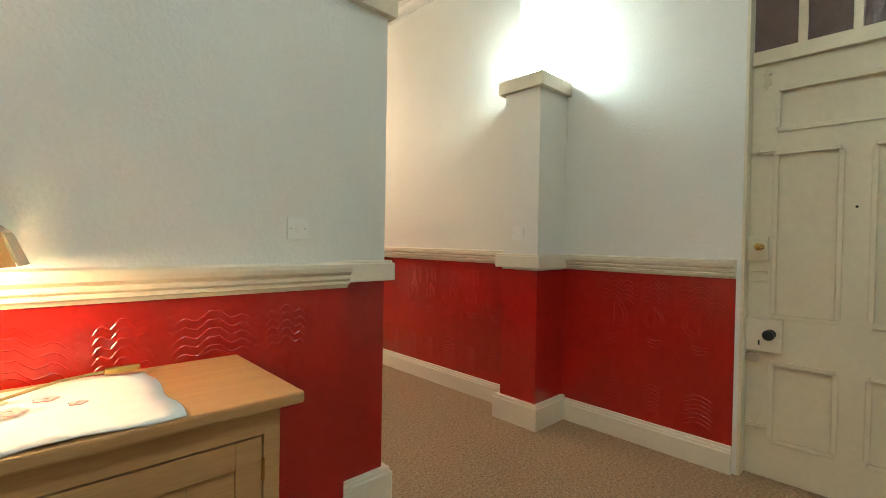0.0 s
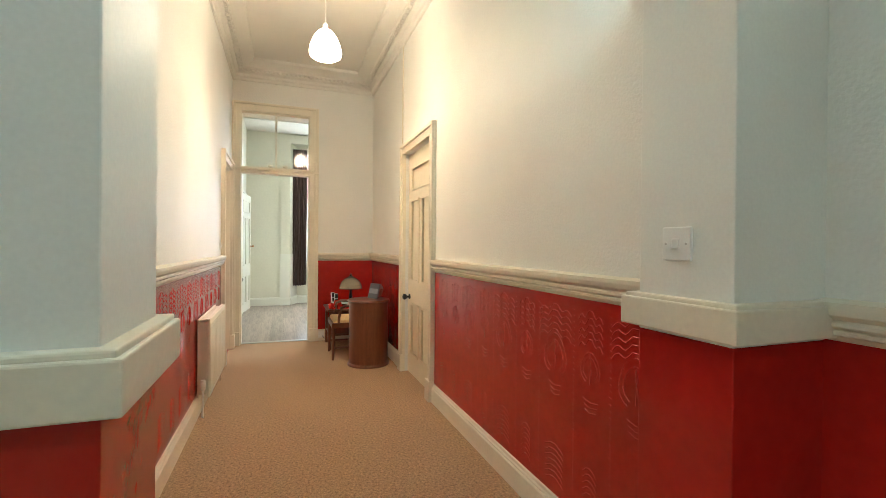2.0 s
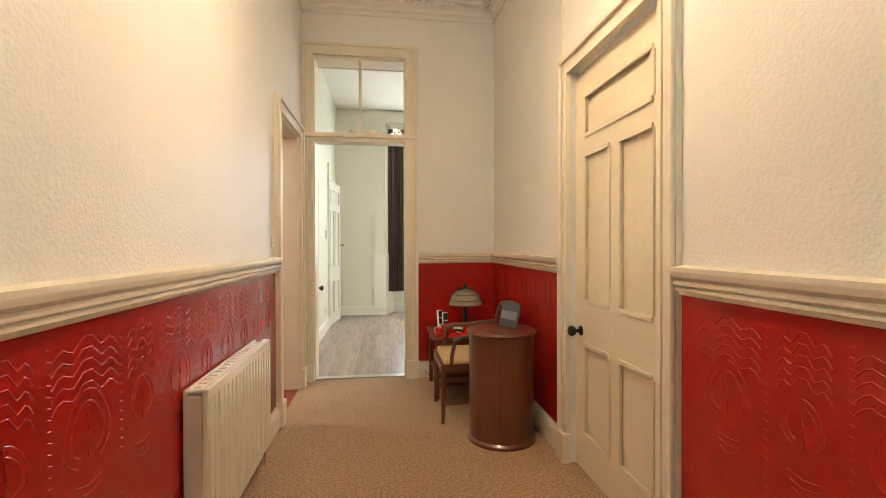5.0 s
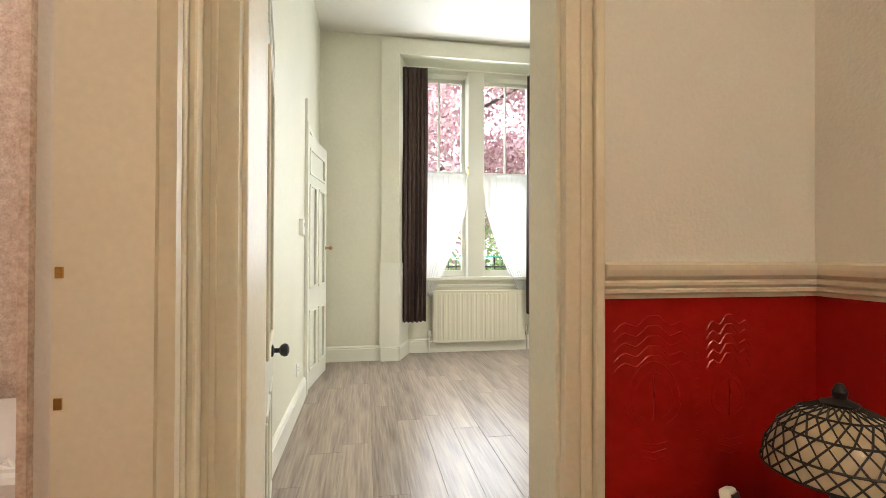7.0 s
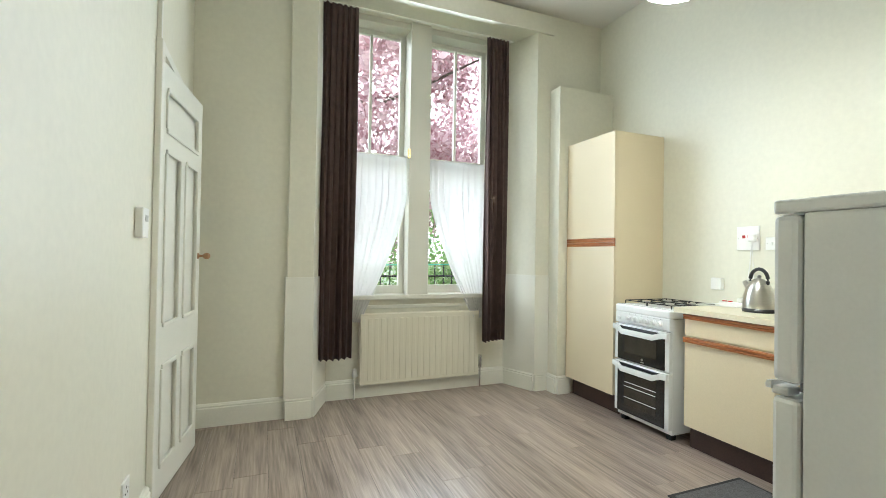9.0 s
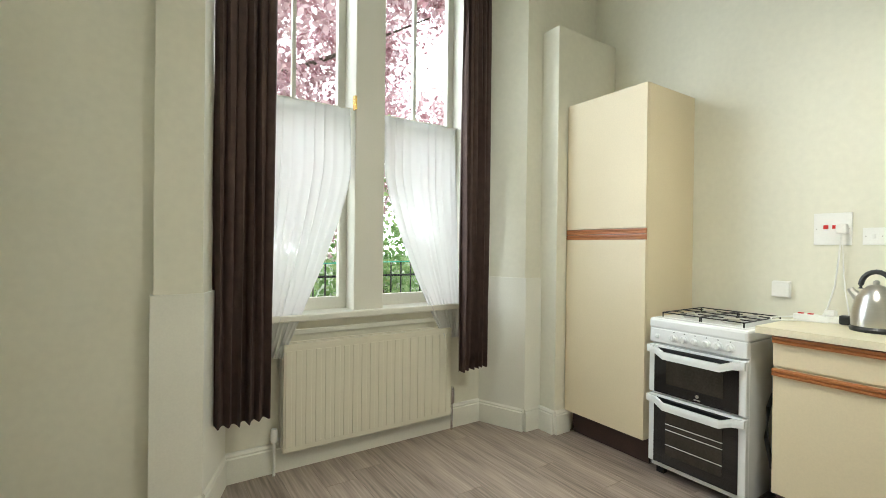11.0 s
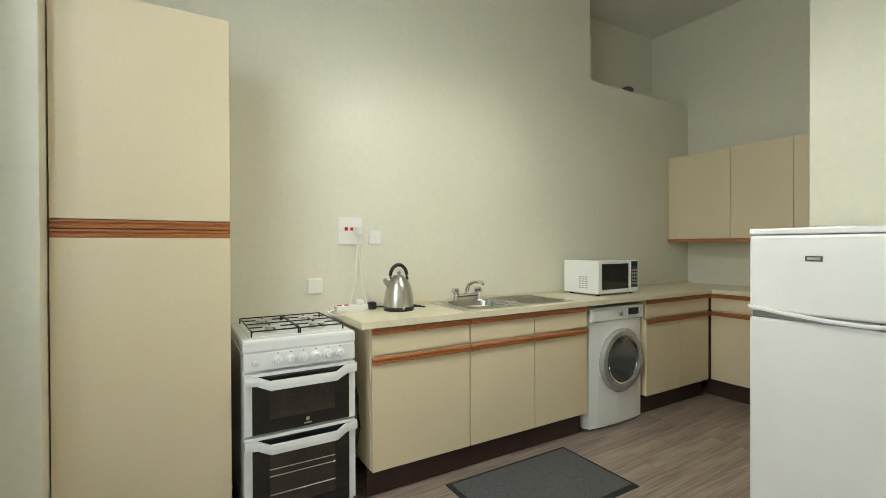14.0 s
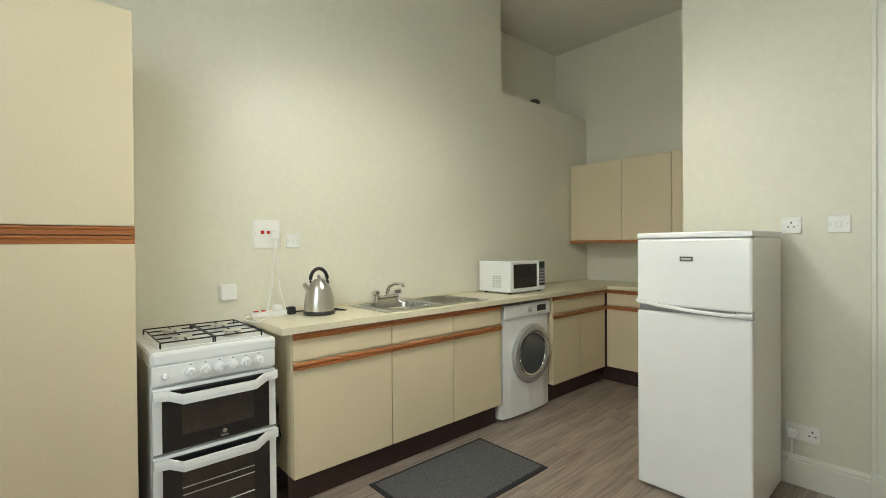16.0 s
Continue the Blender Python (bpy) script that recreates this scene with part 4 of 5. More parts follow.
for nm, z0, z1 in (("grill_door", 0.455, 0.715), ("oven_door", 0.075, 0.445)):
    d = part(nm, box(0.0, 0.0, z0, CW, 0.03, z1, bevel=0.004), WHITE, t)
    part("glass", box(0.032, -0.004, z0 + 0.004, CW - 0.032, 0.0, z1 - 0.012, bevel=0.001), BLACKGLASS, d, "black glass")
    part("inner_window", box(0.10, -0.0055, z0 + 0.06, CW - 0.10, -0.0035, z1 - 0.075), mat("dark_oven_window", (0.045, 0.038, 0.03), 0.08, vary=0.2), d, "see-through oven window")
    bm = bmesh.new()
    pts = [(0.0, -0.012, z1 - 0.02), (0.05, -0.016, z1 - 0.025), (0.10, -0.034, z1 - 0.045), (CW - 0.10, -0.034, z1 - 0.045), (CW - 0.05, -0.016, z1 - 0.025), (CW, -0.012, z1 - 0.02)]
    for a, b in zip(pts, pts[1:]):
        mould(bm, [(-0.004, -0.02), (0.012, -0.02), (0.014, 0.0), (0.012, 0.018), (-0.004, 0.018)], a, b, (0, -1, 0))
    part("handle", bm, WHITE, d)
    if nm == "oven_door":
        for z in (0.19, 0.27, 0.30):
            part("oven_rack", tube(bmesh.new(), [(0.10, -0.006, z), (CW - 0.10, -0.006, z)], 0.0025), STEEL, d)
    else:
        bm = lathe(bmesh.new(), [(0.009, 0), (0.009, 0.001)], seg=16)
        bmesh.ops.transform(bm, matrix=pose(CW / 2 + 0.02, -0.0045, z0 + 0.035, 90, 0, 0), verts=bm.verts)
        bx(bm, CW / 2 + 0.004, -0.0055, z0 + 0.014, CW / 2 + 0.036, -0.004, z0 + 0.02)
        part("badge", bm, STEEL, d, "small silver badge")
part("foot", box(0.02, 0.05, 0, 0.06, 0.09, 0.04), BLACK, t)
part("foot", box(CW - 0.06, 0.05, 0, CW - 0.02, 0.09, 0.04), BLACK, t)
part("foot", box(0.02, CD - 0.09, 0, 0.06, CD - 0.05, 0.04), BLACK, t)
part("foot", box(CW - 0.06, CD - 0.09, 0, CW - 0.02, CD - 0.05, 0.04), BLACK, t)
part("hob_pan", box(0.03, 0.06, CH - 0.004, CW - 0.03, CD - 0.05, CH + 0.002, bevel=0.002), WHITE, t, "white enamelled hob well")
for x, y, r in ((0.135, 0.16, 0.032), (0.349, 0.16, 0.045), (0.135, 0.37, 0.04), (0.349, 0.37, 0.032)):
    b = part("burner", lathe(bmesh.new(), [(r, 0.001), (r, 0.012), (r * 0.85, 0.014), (r * 0.85, 0.02), (r * 0.3, 0.023)], (x, y, CH), 20), STEEL, t, smooth=True)
    part("burner_cap", lathe(bmesh.new(), [(r * 0.8, 0.02), (r * 0.8, 0.027), (r * 0.5, 0.028)], (x, y, CH), 20), STEEL, b)
for x0, x1 in ((0.04, 0.238), (0.246, 0.444)):
    bm = bmesh.new()
    z = CH + 0.026
    tube(bm, [(x0, 0.06, z), (x1, 0.06, z), (x1, 0.47, z), (x0, 0.47, z)], 0.0034, sides=6, closed=True)
    xm = (x0 + x1) / 2
    for a, b in (((x0, 0.16), (x0 + 0.06, 0.16)), ((x1, 0.16), (x1 - 0.06, 0.16)), ((x0, 0.37), (x0 + 0.06, 0.37)), ((x1, 0.37), (x1 - 0.06, 0.37)), ((xm, 0.06), (xm, 0.12)), ((xm, 0.47), (xm, 0.41)), ((xm, 0.21), (xm, 0.32)), ((x0, 0.265), (x1, 0.265))):
        tube(bm, [(*a, z), (*b, z)], 0.0032, sides=6)
    for q in ((x0, 0.06), (x1, 0.06), (x0, 0.47), (x1, 0.47)):
        tube(bm, [(*q, CH + 0.002), (*q, z)], 0.0036, sides=6)
    part("pan_support", bm, IRON, t, "black wire pan support")

tagged(part("gas_hose", tube(bmesh.new(), [(4.45, 9.83, 0.62), (4.25, 9.83, 0.60), (4.15, 9.83, 0.50), (4.13, 9.83, 0.36), (4.20, 9.83, 0.20), (4.40, 9.83, 0.10), (4.56, 9.83, 0.10)], 0.01), BLACK, smooth=True), "black rubber gas hose behind the cooker", "hose")
# ---- washing machine ----
t = thing("washing_machine", pose(4.098, 8.25, 0, 0, 0, -90), "white front-loading washing machine with a grey door ring", "washing machine")
WW = 0.575
bm = bmesh.new()
prof = [(0.0, 0.02), (0.012, 0.0), (0.016, -0.012), (0.09, -0.026), (WW / 2, -0.034), (WW - 0.09, -0.026), (WW - 0.016, -0.012), (WW - 0.012, 0.0), (WW, 0.02), (WW, 0.46), (0.0, 0.46)]
prism(bm, prof, 0.02, 0.832)
part("body", bm, WHITE, t)
part("control_panel", box(0.012, -0.037, 0.735, WW - 0.012, 0.0, 0.828, bevel=0.008), WHITE, t)
part("drawer", box(0.03, -0.041, 0.745, 0.20, -0.036, 0.815, bevel=0.003), WHITE, t)
part("display", box(0.39, -0.0405, 0.765, 0.50, -0.0365, 0.812, bevel=0.002), BLACK, t, "black display")
for k in range(4):
    part("button", box(0.405 + 0.024 * k, -0.0395, 0.748, 0.418 + 0.024 * k, -0.036, 0.756), STEEL, t)
bm = lathe(bmesh.new(), [(0.018, 0), (0.018, 0.012), (0.013, 0.016)], seg=18)
bmesh.ops.transform(bm, matrix=pose(0.30, -0.036, 0.785, 90, 0, 0), verts=bm.verts)
part("dial", bm, STEEL, t, smooth=True)
bm = lathe(bmesh.new(), [(0.218, -0.01), (0.223, 0.012), (0.207, 0.028), (0.176, 0.032), (0.16, 0.022), (0.155, 0.0)], seg=44, cap=False)
bmesh.ops.transform(bm, matrix=pose(WW / 2 + 0.03, -0.03, 0.455, 90, 0, 0), verts=bm.verts)
d = part("door_ring", bm, mat("silver_grey_plastic", (0.55, 0.56, 0.56), 0.26, 0.7), t, "silver grey ring", smooth=True)
bm = lathe(bmesh.new(), [(0.158, 0.01), (0.14, 0.0), (0.107, -0.035), (0.053, -0.05), (0.01, -0.052)], seg=44)
bmesh.ops.transform(bm, matrix=pose(WW / 2 + 0.03, -0.035, 0.455, 90, 0, 0), verts=bm.verts)
rim = lathe(bmesh.new(), [(0.156, 0.0), (0.16, 0.024), (0.15, 0.02)], seg=44, cap=False)
bmesh.ops.transform(rim, matrix=pose(WW / 2 + 0.03, -0.034, 0.455, 90, 0, 0), verts=rim.verts)
part("inner_rim", rim, CHROME, d, "bright inner rim", smooth=True)
part("door_glass", bm, mat("dark_porthole_glass", (0.10, 0.105, 0.11), 0.05, vary=0.05, coat=0.8), d, "dark porthole glass", smooth=True)

# ---- fridge ----
t = thing("fridge_freezer", pose(3.072, 8.322, 0, 0, 0, 180), "white top-freezer fridge with a curved door edge", "fridge")
FW = 0.52
part("body", box(0.004, 0.055, 0.02, FW - 0.004, 0.535, 1.30, bevel=0.006), WHITE, t)
part("top_cover", box(0, 0.0, 1.30, FW, 0.54, 1.328, bevel=0.006), WHITE, t)
part("freezer_door", box(0, 0.0, 0.955, FW, 0.05, 1.297, bevel=0.012), WHITE, t)
part("fridge_door", box(0, 0.0, 0.014, FW, 0.05, 0.925, bevel=0.010), WHITE, t)
bm = bmesh.new()
pts = [(0.0, -0.004, 0.975), (0.12, -0.008, 0.958), (0.30, -0.012, 0.944), (0.42, -0.010, 0.94), (FW, -0.004, 0.946)]
for a, b in zip(pts, pts[1:]):
    mould(bm, [(-0.004, -0.008), (0.006, -0.008), (0.008, 0.0), (0.004, 0.008), (-0.004, 0.008)], a, b, (0, -1, 0))
part("door_grip", bm, WHITE, t)
part("hinge", box(FW - 0.045, -0.004, 0.928, FW - 0.005, 0.03, 0.945, bevel=0.004), mat("grey_hinge", (0.66, 0.66, 0.66), 0.4), t)
# solid grey filler: shade between the doors is put into its colour
part("gap", box(0.01, 0.012, 0.926, FW - 0.075, 0.045, 0.954), mat("grey_gap_shade", (0.25, 0.25, 0.25), 0.6), t)
b = part("badge", box(0.215, -0.003, 1.185, 0.275, 0.0, 1.208, bevel=0.001), mat("dark_badge", (0.09, 0.09, 0.09), 0.4), t, "small dark maker badge")
part("badge_bar", box(0.222, -0.0045, 1.192, 0.268, -0.003, 1.201), STEEL, b)
part("foot", box(0.03, 0.06, 0, 0.07, 0.10, 0.022), BLACK, t)
part("foot", box(FW - 0.07, 0.06, 0, FW - 0.03, 0.10, 0.022), BLACK, t)
part("rear_foot", box(0.03, 0.47, 0, FW - 0.03, 0.52, 0.022), BLACK, t)

# ---- things on the worktop ----
t = thing("kettle", pose(4.345, 9.508, CT), "brushed steel dome kettle with a black handle", "kettle")
part("base", lathe(bmesh.new(), [(0.085, 0.0), (0.088, 0.012), (0.082, 0.022)], seg=30), BLACK, t, smooth=True)
part("body", lathe(bmesh.new(), [(0.082, 0.023), (0.084, 0.05), (0.078, 0.10), (0.066, 0.145), (0.048, 0.175), (0.036, 0.188)], seg=34), STEEL, t, smooth=True)
part("lid", lathe(bmesh.new(), [(0.036, 0.188), (0.028, 0.197), (0.01, 0.202), (0.012, 0.214), (0.005, 0.222)], seg=24), STEEL, t, smooth=True)
part("spout", tube(bmesh.new(), [(0, 0.055, 0.14), (0, 0.078, 0.165), (0, 0.088, 0.180)], [0.022, 0.016, 0.013]), STEEL, t, smooth=True)
part("handle", tube(bmesh.new(), [(0, 0.052 * math.cos(a), 0.192 + 0.066 * math.sin(a)) for a in np.linspace(-0.15, math.pi + 0.4, 14)], 0.0105), BLACK, t, "black arched handle", smooth=True)
part("flex", tube(bmesh.new(), [(0.06, -0.05, 0.008), (0.07, -0.12, 0.005), (0.0, -0.17, 0.005), (0.10, -0.16, 0.005), (0.14, -0.06, 0.005), (0.16, 0.08, 0.005), (0.17, 0.17, 0.01)], 0.004), BLACK, t)
t = thing("microwave", pose(4.185, 8.02, CT, 0, 0, -90), "white microwave oven with a dark window", "microwave")
part("body", box(0, 0.012, 0.012, 0.44, 0.33, 0.255, bevel=0.006), WHITE, t)
part("door", box(0, 0, 0.014, 0.35, 0.014, 0.253, bevel=0.004), WHITE, t)
part("window", box(0.035, -0.002, 0.045, 0.325, 0.0, 0.23), BLACKGLASS, t, "dark door window")
part("control_panel", box(0.352, 0, 0.014, 0.44, 0.014, 0.253, bevel=0.003), WHITE, t)
part("keypad", box(0.36, -0.0015, 0.05, 0.432, 0.001, 0.245), BLACK, t, "black keypad")
part("display", box(0.365, -0.003, 0.205, 0.428, 0.0, 0.235), mat("dark_display", (0.02, 0.05, 0.04), 0.2), t)
for r in range(5):
    for c in range(3):
        part("key", box(0.366 + 0.022 * c, -0.003, 0.07 + 0.025 * r, 0.382 + 0.022 * c, 0.0, 0.085 + 0.025 * r), mat("grey_key", (0.35, 0.35, 0.36), 0.5) if not (r or c) else bpy.data.materials["grey_key"], t)
for k in range(6):
    for c in range(3):
        part("vent_slot", box(-0.0012, 0.10 + 0.03 * c, 0.05 + 0.016 * k, 0.0008, 0.122 + 0.03 * c, 0.057 + 0.016 * k), bpy.data.materials["grey_key"], t)
for x in (0.03, 0.40):
    part("foot", box(x, 0.03, 0, x + 0.02, 0.05, 0.012), BLACK, t)
    part("foot", box(x, 0.28, 0, x + 0.02, 0.30, 0.012), BLACK, t)


def plate(name, m, w, h, label, category="socket"):
    """A wall plate in the plane x, z, standing out to -y, centred at the origin."""
    t = thing(name, m, label, category)
    part("plate", box(-w / 2, -0.009, -h / 2, w / 2, 0, h / 2, bevel=0.0025), PLASTIC, t)
    for x in (-w / 2 + 0.012, w / 2 - 0.012):
        bm = lathe(bmesh.new(), [(0.0032, 0), (0.0032, 0.001)], seg=8)
        bmesh.ops.transform(bm, matrix=pose(x, -0.009, 0, 90, 0, 0), verts=bm.verts)
        part("screw", bm, STEEL, t)
    return t


def rocker(t, x, z, w=0.02, h=0.026, material=None):
    part("rocker", box(x - w / 2, -0.014, z - h / 2, x + w / 2, -0.0085, z + h / 2, bevel=0.002), material or PLASTIC, t)


def pins(t, x):
    for dx, dz, w, h in ((0, 0.014, 0.006, 0.010), (-0.012, -0.008, 0.009, 0.005), (0.012, -0.008, 0.009, 0.005)):
        part("pin_slot", box(x + dx - w / 2, -0.0098, dz - h / 2, x + dx + w / 2, -0.0088, dz + h / 2), BLACK, t)


def plug(parent, x, z):
    bm = box(x - 0.022, -0.045, z - 0.025, x + 0.022, -0.009, z + 0.022, bevel=0.008)
    return part("plug", bm, PLASTIC, parent, "white three-pin plug")


LONG = lambda y, z: pose(WX, y, z, 0, 0, -90)  # noqa: E731
REDLAMP = mat("red_switch", (0.6, 0.02, 0.015), 0.3)
t = plate("cooker_switch", LONG(9.72, 1.346), 0.150, 0.160, "white cooker control plate with two red switches and a plug")
rocker(t, -0.025, 0.01, 0.02, 0.02, REDLAMP)
rocker(t, 0.008, 0.01, 0.016, 0.018, REDLAMP)
plug(t, 0.042, 0.0)
part("flex", tube(bmesh.new(), [(0.04, -0.03, -0.025), (0.032, -0.03, -0.15), (0.02, -0.035, -0.28), (-0.005, -0.04, -0.39), (-0.02, -0.05, -0.43)], 0.0038), PLASTIC, t)
part("flex", tube(bmesh.new(), [(0.045, -0.03, -0.025), (0.050, -0.03, -0.18), (0.06, -0.035, -0.3), (0.085, -0.06, -0.435)], 0.003), PLASTIC, t)
t = plate("light_switch", LONG(9.566, 1.308), 0.082, 0.082, "white single switch plate", "switch")
rocker(t, 0, 0, 0.012, 0.02)
t = plate("connection_unit", LONG(9.93, 1.03), 0.084, 0.086, "white blank connection plate behind the cooker")
part("box", box(-0.04, -0.028, -0.04, 0.04, -0.008, 0.04, bevel=0.003), PLASTIC, t)
t = thing("extension_lead", pose(4.47, 9.74, CT, 0, 0, -90), "white extension lead with plugs on the worktop", "extension lead")
part("strip", box(-0.10, -0.028, 0.0, 0.10, 0.028, 0.03, bevel=0.006), PLASTIC, t)
part("plug", box(0.02, -0.022, 0.03, 0.065, 0.022, 0.06, bevel=0.008), PLASTIC, t)
part("plug", box(0.085, -0.05, 0.002, 0.13, -0.005, 0.045, bevel=0.008), BLACK, t, "black plug")
part("red_switch", box(-0.085, -0.01, 0.03, -0.065, 0.01, 0.036), REDLAMP, t)
part("red_switch", box(-0.045, -0.01, 0.03, -0.025, 0.01, 0.036), REDLAMP, t)
part("lead", tube(bmesh.new(), [(-0.10, 0, 0.012), (-0.15, -0.03, 0.006), (-0.16, -0.12, 0.006), (-0.13, -0.2, 0.006), (-0.05, -0.09, 0.006), (0.05, -0.06, 0.006)], 0.004), PLASTIC, t)
BACKW = lambda x, z: pose(x, 7.72, z, 0, 0, 180)  # noqa: E731
t = plate("wall_socket", BACKW(2.524, 1.362), 0.086, 0.086, "white single switched socket")
pins(t, 0.0)
rocker(t, 0.03, 0.025, 0.008, 0.014)
t = plate("light_switch", BACKW(2.333, 1.363), 0.086, 0.086, "white single light switch", "switch")
rocker(t, 0, 0)
t = plate("wall_socket", BACKW(2.478, 0.279), 0.146, 0.086, "white double socket with the fridge plug")
plug(t, -0.04, -0.005)
pins(t, 0.04)
rocker(t, 0.0, 0.02, 0.012, 0.018)
part("flex", tube(bmesh.new(), [(-0.04, -0.03, -0.03), (-0.04, -0.035, -0.10), (-0.06, -0.035, -0.17), (-0.12, -0.03, -0.21), (-0.19, -0.03, -0.22)], 0.004), PLASTIC, t)
t = thing("thermostat", pose(1.10, 9.81, 1.31, 0, 0, 90), "small white wall thermostat", "thermostat")
part("case", box(-0.045, -0.03, -0.06, 0.045, 0, 0.06, bevel=0.005), PLASTIC, t)
part("window", box(-0.015, -0.032, 0.005, 0.025, -0.029, 0.03), mat("grey_window", (0.45, 0.45, 0.42), 0.3), t)
t = plate("wall_socket", pose(1.10, 9.71, 0.30, 0, 0, 90), 0.086, 0.086, "white single socket low on the wall")
pins(t, 0)
HL = lambda x, y, z, a: pose(x, y, z, 0, 0, a)  # noqa: E731
t = plate("light_switch", HL(2.775, 2.437, 1.21, -90), 0.084, 0.084, "white single light switch on the pilaster", "switch")
rocker(t, 0, 0)
t = plate("light_switch", HL(1.182, 2.215, 1.184, 0), 0.078, 0.078, "white light switch above the oak cabinet", "switch")
rocker(t, 0, 0)
t = plate("light_switch", HL(1.28, 6.36, 1.185, 90), 0.056, 0.064, "white pull switch box beside the bathroom door", "switch")
rocker(t, 0, 0)

# mat on the floor
t = thing("door_mat", pose(4.0, 9.396, 0.0), "grey ribbed mat with a black rubber edge", "mat")
part("edge", box(-0.513, -0.854, 0.0, 0.02, 0.0, 0.006, bevel=0.002), MAT_RUBBER, t, "black rubber edge")
part("carpet_top", box(-0.488, -0.829, 0.006, -0.005, -0.025, 0.012, bevel=0.002), MAT_GREY, t)

t = thing("stone_ornament", pose(4.66, 7.08, 2.61), "small dark rough stone ornament on the ledge", "ornament")
bm = bmesh.new()
bmesh.ops.create_icosphere(bm, subdivisions=3, radius=0.055)
for v in bm.verts:
    v.co *= 1 + 0.35 * noise.noise(v.co * 22)
    v.co.z = v.co.z * 0.8 + 0.036
part("stone", bm, mat("dark_stone", (0.12, 0.10, 0.08), 0.7, tint=(0.02, 0.02, 0.02), scale=30, fine=80), t)

# ---- oak cabinet with a cloth and lamp in the vestibule ----
t = thing("oak_cabinet", pose(-0.755, 1.723, 0) @ Matrix.Diagonal((1, 0.79, 1.043, 1)), "pale oak cabinet with framed doors", "cabinet")
part("top", box(0, 0, 0.712, 1.73, 0.60, 0.74, bevel=0.006), OAK, t)
part("side", box(1.64, 0.035, 0.0, 1.68, 0.60, 0.712, bevel=0.003), OAK, t)
part("side", box(0.05, 0.035, 0.0, 0.09, 0.60, 0.712, bevel=0.003), OAK, t)
part("back", box(0.09, 0.57, 0.05, 1.64, 0.59, 0.712), OAK, t)
part("bottom", box(0.09, 0.05, 0.06, 1.64, 0.57, 0.08), OAK, t)
part("top_rail", box(0.09, 0.03, 0.655, 1.64, 0.055, 0.712), OAK, t)
for x0 in (0.095, 0.61, 1.125):
    d = part("door", box(x0 + 0.03, 0.050, 0.11, x0 + 0.48, 0.056, 0.62), OAK, t)
    for nm, r in (("stile", (x0, 0.03, 0.08, x0 + 0.06, 0.052, 0.65)), ("stile", (x0 + 0.45, 0.03, 0.08, x0 + 0.51, 0.052, 0.65)), ("rail", (x0 + 0.06, 0.03, 0.08, x0 + 0.45, 0.052, 0.14)), ("rail", (x0 + 0.06, 0.03, 0.59, x0 + 0.45, 0.052, 0.65))):
        part(nm, box(*r, bevel=0.002), OAK, d)
    for k in range(4):
        part("plank", box(x0 + 0.06 + 0.0975 * k, 0.038, 0.14, x0 + 0.157 + 0.0975 * k, 0.05, 0.59), OAK, d)
    part("hinge", box(x0 + 0.508, 0.026, 0.55, x0 + 0.515, 0.034, 0.60), BRASS, d)
bm = bmesh.new()
n = 24
grid = [[bm.verts.new((0.1 + 1.33 * i / n + 0.004 * math.sin(j * 0.9), -0.006 + 0.47 * j / 14 + 0.004 * math.sin(i * 0.7), 0.7425 + 0.0035 * math.sin(i * 1.3 + j * 0.8) + 0.0035)) for j in range(15)] for i in range(n + 1)]
for i in range(n):
    for j in range(14):
        bm.faces.new((grid[i][j], grid[i + 1][j], grid[i + 1][j + 1], grid[i][j + 1]))
cloth = part("table_runner", bm, mat("white_linen", (0.80, 0.79, 0.76), 0.9, vary=0.05, scale=20, fine=300, bump=0.2, bump_scale=300), smooth=True)
cloth.matrix_basis = pose(-0.715, 1.735, 0.0) @ Matrix.Diagonal((1, 0.9, 1.043, 1))
cloth.modifiers.new("thickness", "SOLIDIFY").thickness = 0.003
tagged(cloth, "white linen cloth with embroidered flowers lying on the cabinet", "cloth")
for x, y, c, r in ((1.16, 0.24, (0.70, 0.42, 0.40), 0.032), (1.10, 0.18, (0.72, 0.55, 0.30), 0.026), (1.22, 0.30, (0.72, 0.42, 0.46), 0.024), (1.02, 0.14, (0.75, 0.58, 0.28), 0.024), (1.14, 0.33, (0.45, 0.50, 0.30), 0.02), (1.27, 0.22, (0.70, 0.45, 0.45), 0.018), (1.07, 0.27, (0.50, 0.55, 0.34), 0.018)):
    bm = bmesh.new()
    for k in range(5):
        a = k * 1.257
        lathe(bm, [(r * 0.42, 0.0), (r * 0.42, 0.0015)], (x + r * 0.6 * math.cos(a), y + r * 0.6 * math.sin(a), 0.7505), 8)
    part("embroidery", bm, mat("thread", c, 0.9), cloth)
t = thing("table_lamp", pose(0.27, 2.0, 0.784) @ Matrix.Diagonal((1, 1, 0.9, 1)), "stained glass table lamp on the cabinet, lit", "lamp")
part("base", lathe(bmesh.new(), [(0.085, 0), (0.08, 0.015), (0.03, 0.03), (0.016, 0.06), (0.014, 0.32), (0.02, 0.36)], seg=24), IRON, t, smooth=True)
part("bulb", lathe(bmesh.new(), [(0.012, 0.36), (0.035, 0.40), (0.045, 0.43), (0.035, 0.46), (0.01, 0.48)], (0, 0, -0.07), 16), glow("warm_bulb", (1.0, 0.62, 0.30), TABLE_GLOW * 5), t, smooth=True)
LEAD = [("red_glass", (0.55, 0.04, 0.03)), ("green_glass", (0.05, 0.25, 0.12)), ("amber_glass", (0.70, 0.42, 0.12)), ("cream_glass", (0.75, 0.65, 0.45))]
LEADMATS = [mat(a, b, 0.25, trans=0.4) for a, b in LEAD]
